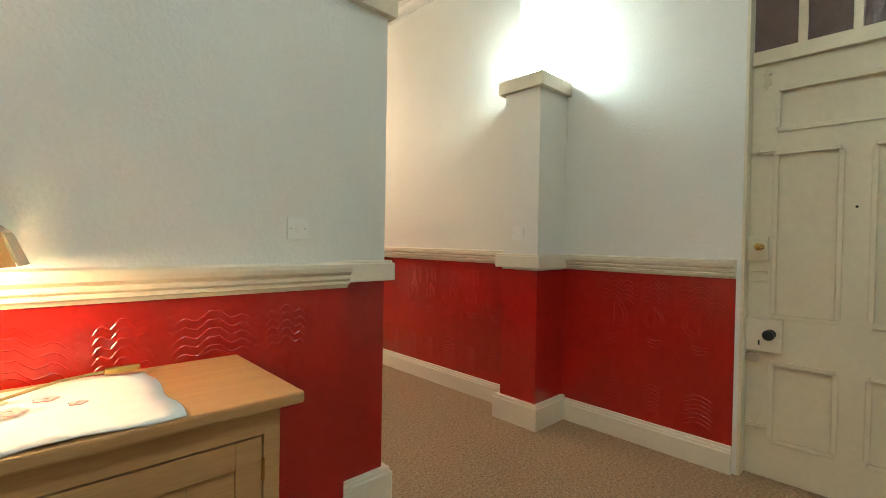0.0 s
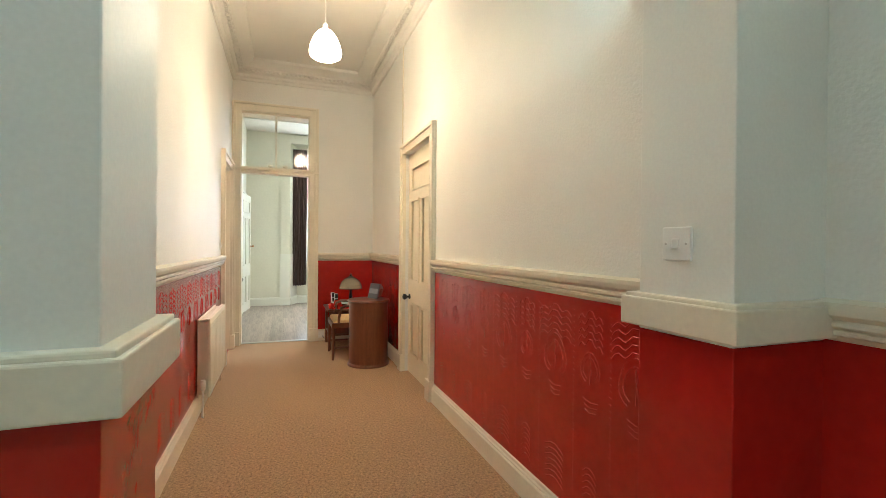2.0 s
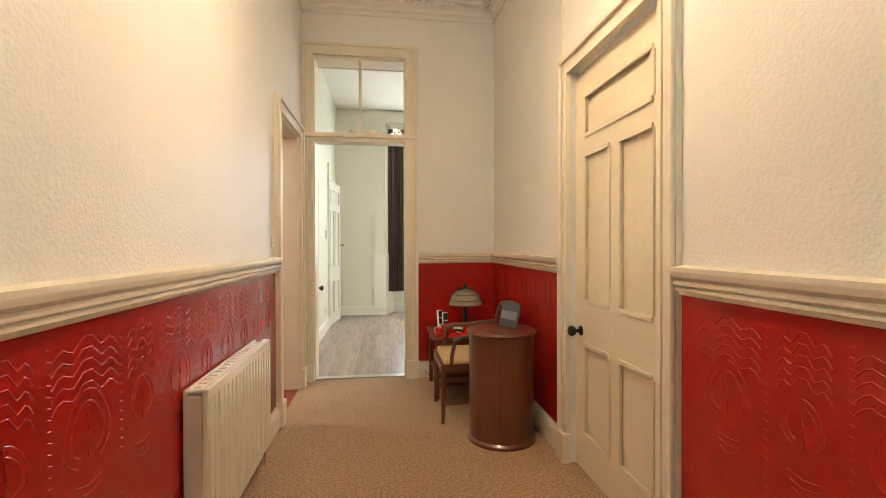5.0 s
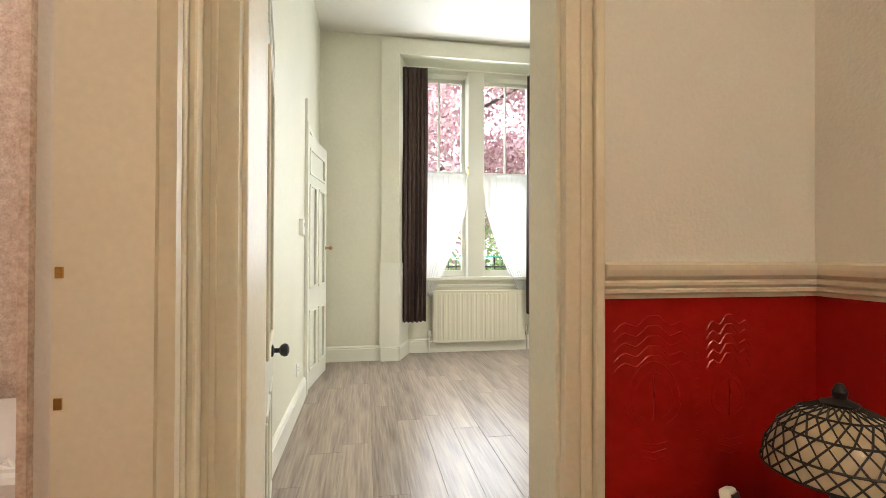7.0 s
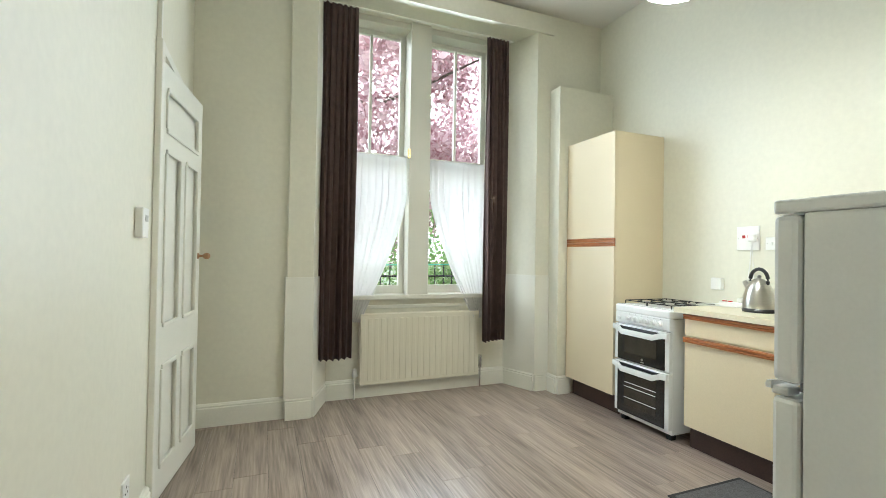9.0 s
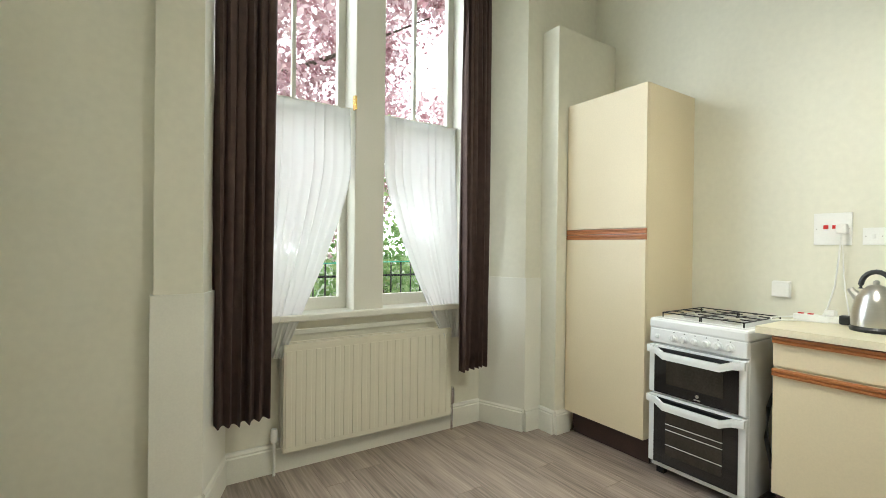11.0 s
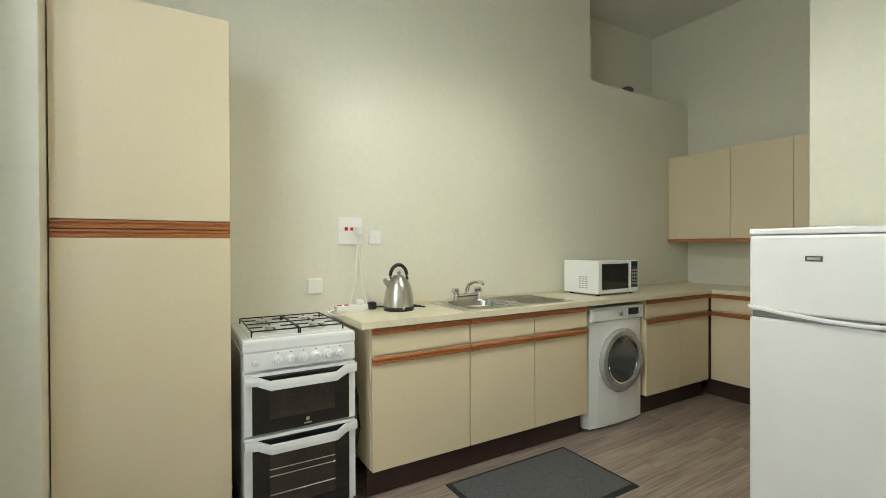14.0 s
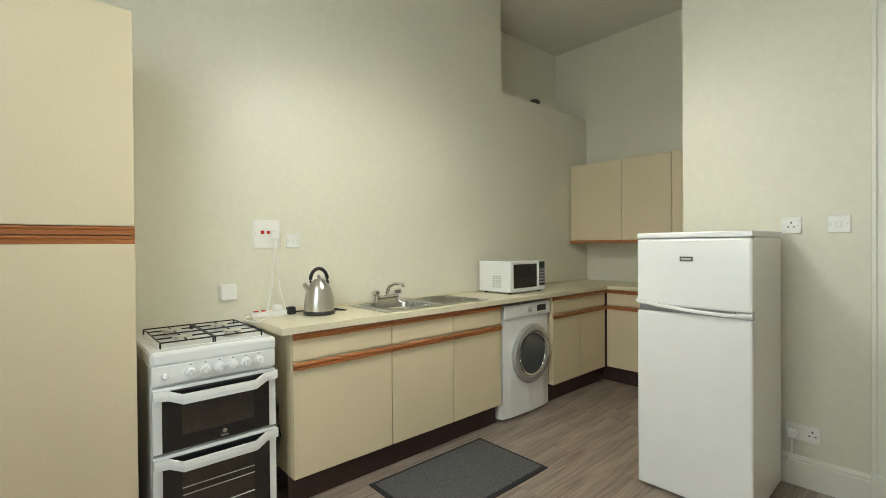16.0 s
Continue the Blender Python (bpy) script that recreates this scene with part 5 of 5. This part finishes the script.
for k in range(16):
    bm = bmesh.new()
    a0, a1 = 2 * math.pi * k / 16, 2 * math.pi * (k + 0.96) / 16
    rs = [(0.05, 0.49), (0.12, 0.46), (0.18, 0.40), (0.205, 0.33)]
    for (r0, z0), (r1, z1) in zip(rs, rs[1:]):
        bm.faces.new([bm.verts.new((r * math.cos(a), r * math.sin(a), z)) for r, z, a in ((r0, z0, a0), (r0, z0, a1), (r1, z1, a1), (r1, z1, a0))])
    q = part("shade_panel", bm, LEADMATS[k % 4], t, "stained glass segment")
    q.modifiers.new("thickness", "SOLIDIFY").thickness = 0.004
part("flex", tube(bmesh.new(), [(0.08, -0.02, 0.008), (0.16, 0.02, 0.01), (0.26, 0.10, 0.012), (0.36, 0.13, 0.012)], 0.004), mat("gold_flex", (0.30, 0.24, 0.10), 0.5), t)
part("inline_switch", box(0.35, 0.115, 0.003, 0.43, 0.145, 0.024, bevel=0.006), BRASS, t)

# ---- chair, telephone table and drum cabinet at the end of the hall ----
t = thing("carver_chair", pose(2.57, 6.57, 0, 0, 0, -90) @ Matrix.Diagonal((0.95, 1, 0.9, 1)), "dark mahogany armchair with a pale padded seat", "chair")
part("seat_frame", join_boxes([(-0.24, -0.235, 0.375, 0.24, -0.20, 0.43), (-0.22, 0.19, 0.375, 0.22, 0.215, 0.43), (-0.24, -0.20, 0.375, -0.215, 0.19, 0.43), (0.215, -0.20, 0.375, 0.24, 0.19, 0.43)]), MAHOG, t)
bm = box(-0.225, -0.215, 0.415, 0.225, 0.195, 0.465, bevel=0.018)
part("seat_pad", bm, mat("pale_gold_fabric", (0.66, 0.50, 0.26), 0.85, vary=0.08, scale=60, fine=300, bump=0.2, bump_scale=250), t, "pale gold padded seat")
for x in (-0.222, 0.222):
    part("front_leg", tube(bmesh.new(), [(x, -0.217, 0.385), (x, -0.217, 0.2), (x, -0.222, 0.0)], [0.02, 0.017, 0.012], sides=8), MAHOG, t)
    part("back_leg", tube(bmesh.new(), [(x * 0.92, 0.205, 0.42), (x * 0.92, 0.225, 0.2), (x * 0.95, 0.265, 0.0)], [0.02, 0.018, 0.015], sides=8), MAHOG, t)
    part("back_post", tube(bmesh.new(), [(x * 0.92, 0.205, 0.40), (x * 0.93, 0.22, 0.55), (x * 0.98, 0.25, 0.70), (x * 1.02, 0.285, 0.80)], [0.02, 0.019, 0.018, 0.02], sides=8), MAHOG, t)
    part("arm", tube(bmesh.new(), [(x, 0.225, 0.655), (x * 1.07, 0.12, 0.645), (x * 1.12, 0.0, 0.625), (x * 1.08, -0.09, 0.63), (x * 1.05, -0.15, 0.60)], 0.016, sides=8), MAHOG, t, smooth=True)
    part("arm_post", tube(bmesh.new(), [(x * 1.05, -0.14, 0.61), (x * 1.0, -0.16, 0.50), (x * 1.0, -0.17, 0.40)], 0.014, sides=8), MAHOG, t, smooth=True)
part("top_rail", tube(bmesh.new(), [(-0.235, 0.285, 0.80), (-0.12, 0.30, 0.815), (0, 0.305, 0.825), (0.12, 0.30, 0.815), (0.235, 0.285, 0.80)], [0.018, 0.026, 0.032, 0.026, 0.018], sides=8), MAHOG, t, smooth=True)
part("lower_rail", tube(bmesh.new(), [(-0.2, 0.215, 0.49), (0.2, 0.215, 0.49)], 0.014, sides=8), MAHOG, t)
for x in (-1, 1):
    part("splat_bar", tube(bmesh.new(), [(x * 0.10, 0.22, 0.49), (x * 0.11, 0.24, 0.62), (x * 0.10, 0.29, 0.80)], 0.012, sides=6), MAHOG, t, smooth=True)
    part("splat_bar", tube(bmesh.new(), [(x * 0.05, 0.22, 0.49), (x * 0.012, 0.235, 0.58), (x * 0.015, 0.25, 0.68), (x * 0.06, 0.29, 0.80)], 0.010, sides=6), MAHOG, t, smooth=True)
bm = bmesh.new()
lathe(bm, [(0.01, -0.055), (0.03, -0.04), (0.038, 0.0), (0.03, 0.04), (0.01, 0.055)], (0, 0.243, 0.635), 14, squash=0.45)
part("splat_medallion", bm, MAHOG, t, smooth=True)
part("stretcher", tube(bmesh.new(), [(-0.21, 0.0, 0.14), (0.21, 0.0, 0.14)], 0.011, sides=6), MAHOG, t)
for x in (-0.215, 0.215):
    part("stretcher", tube(bmesh.new(), [(x, -0.22, 0.14), (x * 0.95, 0.245, 0.14)], 0.011, sides=6), MAHOG, t)

TZ = 0.468
t = thing("telephone_table", pose(2.33, 6.80, 0), "dark mahogany telephone table with a lower shelf", "table")
part("top", box(0, 0, TZ - 0.022, 0.56, 0.51, TZ, bevel=0.005), MAHOG, t)
part("apron", box(0.03, 0.025, TZ - 0.10, 0.53, 0.04, TZ - 0.022), MAHOG, t)
part("apron", box(0.03, 0.47, TZ - 0.10, 0.53, 0.485, TZ - 0.022), MAHOG, t)
part("shelf", box(0.03, 0.03, 0.16, 0.53, 0.48, 0.175), MAHOG, t)
for x in (0.02, 0.51):
    for y in (0.015, 0.465):
        part("leg", box(x, y, 0, x + 0.03, y + 0.03, TZ - 0.022, bevel=0.004), MAHOG, t)
t = thing("tiffany_lamp", pose(2.632, 7.094, TZ) @ Matrix.Diagonal((1, 1, 1.13, 1)), "unlit leaded cream glass lamp on a dark stem", "lamp")
part("base", lathe(bmesh.new(), [(0.07, 0.0), (0.068, 0.012), (0.035, 0.03), (0.018, 0.06), (0.022, 0.10), (0.014, 0.15), (0.016, 0.20)], seg=24), IRON, t, smooth=True)
DOMEPROF = [(0.135, 0.185), (0.128, 0.22), (0.105, 0.26), (0.07, 0.29), (0.03, 0.305)]
GLASSY = mat("cream_lead_glass", (0.62, 0.52, 0.36), 0.3, tint=(0.40, 0.32, 0.20), scale=14, fine=40)
sh = part("shade", lathe(bmesh.new(), DOMEPROF, seg=24, cap=False), GLASSY, t, "cream leaded glass shade", smooth=True)
for k in range(24):
    a0 = 2 * math.pi * k / 24
    for tw in (0.30, -0.30):
        pts = [((r + 0.001) * math.cos(a0 + tw * i), (r + 0.001) * math.sin(a0 + tw * i), z) for i, (r, z) in enumerate(DOMEPROF)]
        part("lead_line", tube(bmesh.new(), pts, 0.0022, sides=4), IRON, sh)
for r, z in DOMEPROF[:4]:
    part("lead_ring", tube(bmesh.new(), [((r + 0.001) * math.cos(2 * math.pi * i / 30), (r + 0.001) * math.sin(2 * math.pi * i / 30), z) for i in range(30)], 0.0024, sides=4, closed=True), IRON, sh)
part("finial", lathe(bmesh.new(), [(0.03, 0.303), (0.034, 0.31), (0.012, 0.318), (0.014, 0.33), (0.006, 0.345)], seg=14), IRON, t, smooth=True)
for x, y, a in ((2.425, 7.116, 30), (2.445, 6.986, 20)):
    t = thing("cordless_phone", pose(x, y, TZ, 0, 0, a), "white and black cordless handset in its cradle", "telephone", "cordless handsets")
    part("cradle", lathe(bmesh.new(), [(0.05, 0), (0.052, 0.012), (0.035, 0.026)], seg=20, squash=0.8), PLASTIC, t, smooth=True)
    bm = box(-0.022, -0.014, 0.0, 0.022, 0.012, 0.145, bevel=0.008)
    bmesh.ops.transform(bm, matrix=pose(0, 0.0, 0.02, -16, 8, 0), verts=bm.verts)
    h = part("handset", bm, PLASTIC, t)
    bm = box(-0.018, -0.017, 0.03, 0.018, -0.012, 0.075)
    bx(bm, -0.018, -0.017, 0.082, 0.018, -0.012, 0.135)
    bmesh.ops.transform(bm, matrix=pose(0, 0.0, 0.02, -16, 8, 0), verts=bm.verts)
    part("keypad", bm, BLACK, h, "black keypad and screen")
PAPERTAN = mat("buff_envelope", (0.55, 0.42, 0.27), 0.8, vary=0.06)
for x, y, a, k in ((2.68, 7.02, 35, 0.001), (2.555, 7.03, -20, 0.003)):
    ob = part("envelope", box(-0.07, -0.05, 0, 0.07, 0.05, 0.0015), PAPERTAN)
    ob.matrix_basis = pose(x, y, TZ + k, 0, 0, a)
    tagged(ob, "buff paper envelope lying on the telephone table", "envelope", "envelopes")
REDPLASTIC = mat("red_plastic", (0.62, 0.03, 0.02), 0.25, vary=0.05)
t = thing("red_telephone", pose(2.52, 6.90, TZ, 0, 0, 12), "bright red telephone with its handset lying beside it", "telephone")
bm = bmesh.new()
mould(bm, [(-0.085, 0.0), (0.085, 0.0), (0.08, 0.03), (0.03, 0.085), (-0.05, 0.09), (-0.08, 0.05)], (-0.09, 0, 0), (0.09, 0, 0), (0, -1, 0))
part("body", bm, REDPLASTIC, t)
part("handset", tube(bmesh.new(), [(-0.17, -0.08, 0.028), (-0.175, -0.045, 0.045), (-0.16, 0.0, 0.05), (-0.13, 0.04, 0.045), (-0.105, 0.06, 0.028)], [0.026, 0.018, 0.014, 0.018, 0.026], sides=10), REDPLASTIC, t, smooth=True)
bm = lathe(bmesh.new(), [(0.042, 0), (0.044, 0.006), (0.02, 0.010)], seg=20)
bmesh.ops.transform(bm, matrix=pose(0, -0.052, 0.062, 48, 0, 0), verts=bm.verts)
part("dial", bm, CHROME, t, "silver dial", smooth=True)
part("cord", tube(bmesh.new(), [(-0.1 - 0.07 * math.sin(k / 40 * math.pi) + 0.008 * math.cos(k * 1.9), -0.04 - 0.10 * math.sin(k / 40 * 3.0), 0.02 + 0.008 * math.sin(k * 1.9)) for k in range(41)], 0.005, sides=6), REDPLASTIC, t, "coiled red cord", smooth=True)

t = thing("drum_cabinet", pose(2.675, 6.12, 0), "bow-fronted mahogany drum cabinet with drawers", "cabinet")
part("body", lathe(bmesh.new(), [(0.195, 0.03), (0.195, 0.635)], seg=40), MAHOG, t, smooth=True)
part("plinth", lathe(bmesh.new(), [(0.208, 0.0), (0.208, 0.018), (0.195, 0.03)], seg=40), MAHOG, t, smooth=True)
part("top", lathe(bmesh.new(), [(0.205, 0.636), (0.212, 0.645), (0.205, 0.657)], seg=40), MAHOG, t, smooth=True)
for k in range(3):
    bm = lathe(bmesh.new(), [(0.01, 0), (0.014, 0.02)], seg=10)
    bmesh.ops.transform(bm, matrix=pose(-0.15, 0.125, 0.16 + 0.18 * k, 0, -90, -40), verts=bm.verts)
    part("drawer_handle", bm, BRASS, t)
    part("drawer_line", tube(bmesh.new(), [(0.1955 * math.cos(a), 0.1955 * math.sin(a), 0.235 + 0.18 * k) for a in np.linspace(1.6, 3.4, 12)], 0.002, sides=4), KICK, t)
t = thing("photo_frame", pose(2.72, 6.14, 0.657, 0, 0, -62), "grey picture frame standing on the drum cabinet", "picture frame")
bm = box(-0.075, -0.007, 0, 0.075, 0.007, 0.155, bevel=0.003)
bmesh.ops.transform(bm, matrix=pose(0, 0, 0.002, -14, 0, 0), verts=bm.verts)
fr = part("frame", bm, mat("slate_grey_frame", (0.10, 0.115, 0.125), 0.4), t)
bm = box(-0.066, -0.009, 0.05, 0.066, -0.0065, 0.1)
bmesh.ops.transform(bm, matrix=pose(0, 0, 0.002, -14, 0, 0), verts=bm.verts)
part("band", bm, mat("pale_grey_band", (0.26, 0.29, 0.31), 0.4), fr, "paler grey band")
part("strut", tube(bmesh.new(), [(0, 0.03, 0.09), (0, 0.075, 0.003)], 0.004), IRON, t)
t = plate("telephone_socket", pose(2.31, 7.392, 0.085), 0.07, 0.09, "white telephone socket on the skirting")
part("lead", tube(bmesh.new(), [(0.01, -0.012, -0.02), (0.04, -0.03, -0.05), (0.09, -0.03, -0.075)], 0.003), BLACK, t)
tagged(part("surface_cable", tube(bmesh.new(), [(2.949, 5.86, 2.2), (2.949, 5.86, 3.16)], 0.006, sides=6), CREAM), "painted cable clipped up the hall wall", "cable")

# both rooms are moved to fit the camera's view: hall further in, kitchen further over
HALL_SHIFT, KITCHEN_SHIFT = 0.10, 0.08
for ob in [o for o in scene.objects if o.parent is None and o.type in {"MESH", "EMPTY"}]:
    meshes = [q for q in (ob, *ob.children_recursive) if q.type == "MESH"]
    bpy.context.view_layer.update()
    pts = [q.matrix_world @ Vector(c) for q in meshes for c in q.bound_box]
    if not pts:
        continue
    cx = (min(q.x for q in pts) + max(q.x for q in pts)) / 2
    cy = (min(q.y for q in pts) + max(q.y for q in pts)) / 2
    if cy < 7.52 and not (cx > 3.04 and cy > 3):
        ob.location.y += HALL_SHIFT
    else:
        ob.location.x += KITCHEN_SHIFT

# ---- outside the window ----
setting("ground", box(-120, 11.77, -0.9, 160, 300, -0.7), mat("lawn", (0.07, 0.10, 0.035), 0.95, tint=(0.035, 0.055, 0.02), scale=2, fine=30), "grass beyond the window reaching the horizon", "ground")

SKYGLOW = glow("overcast_sky", (0.95, 0.97, 1.0), 5.0)
bm = bmesh.new()
arc = [(3 + 110 * math.cos(a), 12 + 110 * math.sin(a)) for a in np.linspace(-0.1, 3.24, 25)]
for (xa, ya), (xb, yb) in zip(arc, arc[1:]):
    bm.faces.new([bm.verts.new(p) for p in ((xa, ya, -2), (xb, yb, -2), (xb, yb, 130), (xa, ya, 130))])
setting("backdrop", bm, SKYGLOW, "white overcast sky beyond the garden", "sky")


def leaves(name, count, place, size, material, parent, seed):
    rng = np.random.default_rng(seed)
    c = place(rng, count)
    d1, d2 = rng.normal(size=(count, 3)), rng.normal(size=(count, 3))
    d1 /= np.linalg.norm(d1, axis=1, keepdims=True)
    d2 -= (d1 * d2).sum(1, keepdims=True) * d1
    d2 /= np.linalg.norm(d2, axis=1, keepdims=True)
    k = size * rng.uniform(0.6, 1.3, (count, 1))
    v = np.stack([c - d1 * k, c + d2 * k * 0.55, c + d1 * k, c - d2 * k * 0.55], 1).reshape(-1, 3)
    me = bpy.data.meshes.new(name)
    me.from_pydata(v.tolist(), [], np.arange(count * 4).reshape(-1, 4).tolist())
    me.materials.append(material)
    ob = new(name, me)
    ob.parent = parent
    return ob


def leaf_mat(name, a, b):
    m = cloth_thin(name, a, 0.0)
    n, l = m.node_tree.nodes, m.node_tree.links
    g, mx = n.new("ShaderNodeNewGeometry"), n.new("ShaderNodeMix")
    mx.data_type = "RGBA"
    mx.inputs["A"].default_value, mx.inputs["B"].default_value = (*a, 1), (*b, 1)
    l.new(g.outputs["Random Per Island"], mx.inputs["Factor"])
    l.new(mx.outputs["Result"], n["Principled BSDF"].inputs["Base Color"])
    l.new(mx.outputs["Result"], [q for q in n if q.type == "BSDF_TRANSLUCENT"][0].inputs[0])
    return m


COPPER = leaf_mat("copper_beech_leaf", (0.33, 0.17, 0.19), (0.70, 0.56, 0.57))
GREEN = leaf_mat("green_leaf", (0.12, 0.24, 0.07), (0.34, 0.46, 0.20))
t = thing("copper_beech", pose(2.9, 19.0, -0.7), "copper beech tree in purple-red leaf", "tree")
bm = tube(bmesh.new(), [(0, 0, 0), (0.05, 0, 1.2), (-0.1, 0.1, 2.6), (0.1, 0, 5.0), (0.0, 0.2, 8.5)], [0.28, 0.22, 0.19, 0.14, 0.05], sides=12)
trunk = part("trunk", bm, mat("grey_bark", (0.12, 0.10, 0.08), 0.9, vary=0.3, scale=20, bump=0.5), t, smooth=True)
rng = random.Random(4)
tips = []
for k in range(26):
    a, z, r = rng.uniform(0, 6.28), rng.uniform(1.6, 7.5), rng.uniform(2.0, 4.6)
    tip = (r * math.cos(a), r * math.sin(a), z + rng.uniform(0.3, 1.8))
    tips.append(tip)
    part("limb", tube(bmesh.new(), [(0, 0, z), (tip[0] * 0.5, tip[1] * 0.5, z + 0.7), tip], [0.07, 0.045, 0.012], sides=6), trunk.data.materials[0], t)


def beech_place(rng, count):
    cl = np.array(tips * 5 + [(0, 0, 8.5), (0.8, 0.3, 7.6)]) + rng.normal(0, 0.9, (len(tips) * 5 + 2, 3))
    return cl[rng.integers(0, len(cl), count)] + rng.normal(0, 0.42, (count, 3)) * np.array([1, 1, 0.8])


tagged(leaves("crown", 70000, beech_place, 0.08, COPPER, t, 3), "crown of purple-red leaves")
for x, y, w, h, sd in ((0.6, 15.5, 1.4, 2.3, 11), (4.6, 14.8, 1.5, 2.4, 12), (2.9, 16.2, 1.3, 1.6, 13), (7.2, 16.0, 2.0, 2.8, 15), (-2.0, 17.0, 2.0, 2.6, 16)):
    t = thing("garden_shrub", pose(x, y, -0.7), "leafy green garden shrub", "shrub", "garden shrubs")
    for k in range(5):
        part("stem", tube(bmesh.new(), [(0.08 * k - 0.16, 0, 0), (0.3 * (k - 2) * w * 0.4, 0.1 * k, h * 0.6)], [0.03, 0.012], sides=5), trunk.data.materials[0], t)
    place = lambda rng, n, w=w, h=h: np.stack([rng.normal(0, w * 0.42, n), rng.normal(0, w * 0.35, n), np.abs(rng.normal(h * 0.52, h * 0.26, n))], 1)  # noqa: E731
    tagged(leaves("foliage", 5200, place, 0.05, GREEN, t, sd), "green leaves")
t = thing("iron_railing", pose(-3, 13.6, -0.7), "black iron garden railing", "railing")
for k in range(90):
    part("bar", tube(bmesh.new(), [(0.13 * k, 0, 0), (0.13 * k, 0, 1.75)], 0.009, sides=5), IRON, t) if k == 0 else None
bar = t.children[0]
for k in range(1, 90):
    ob = new("bar", bar.data)
    ob.parent = t
    ob.location.x = 0.13 * k
for z in (0.25, 1.6):
    part("rail", tube(bmesh.new(), [(0, 0, z), (11.6, 0, z)], 0.014, sides=6), IRON, t)
t = thing("washing_line", pose(2.6, 13.0, 1.06), "thin green washing line across the garden", "line")
part("cord", tube(bmesh.new(), [(-3, 0, 0.05), (0, 0, 0), (3, 0, 0.04)], 0.006), mat("green_cord", (0.05, 0.45, 0.32), 0.5), t)
part("post", tube(bmesh.new(), [(-3, 0, -1.76), (-3, 0, 0.1)], 0.02), IRON, t)
part("post", tube(bmesh.new(), [(3, 0, -1.76), (3, 0, 0.1)], 0.02), IRON, t)

# ---- vinyl planks ----
PW, PL = 0.172, 1.22
floor_k, floor_a = bpy.data.objects["floor_kitchen"], bpy.data.objects["floor_alcove"]
plank_meshes = {}


def plank(x0, x1, y0, y1, parent):
    key = (round(x1 - x0, 3), round(y1 - y0, 3))
    if key not in plank_meshes:
        plank_meshes[key] = mesh_of("plank", box(0, 0, -0.006, key[0] - 0.0012, key[1] - 0.0012, 0.0, bevel=0.0012), PLANK)
    ob = new("plank", plank_meshes[key])
    ob.parent = parent
    ob.location = (x0, y0, 0)


def lay(xa, xb, ya, yb, parent, seed):
    rng = random.Random(seed)
    x = xa
    while x < xb - 0.01:
        y = ya - rng.uniform(0, PL)
        while y < yb - 0.01:
            y0, y1 = max(y, ya), min(y + PL, yb)
            if y1 - y0 > 0.02:
                plank(x, min(x + PW, xb), y0, y1, parent)
            y += PL
        x += PW


lay(1.10, 4.565, 7.60, 11.45, floor_k, 1)
lay(3.06, 4.565, 6.28, 7.60, floor_a, 2)
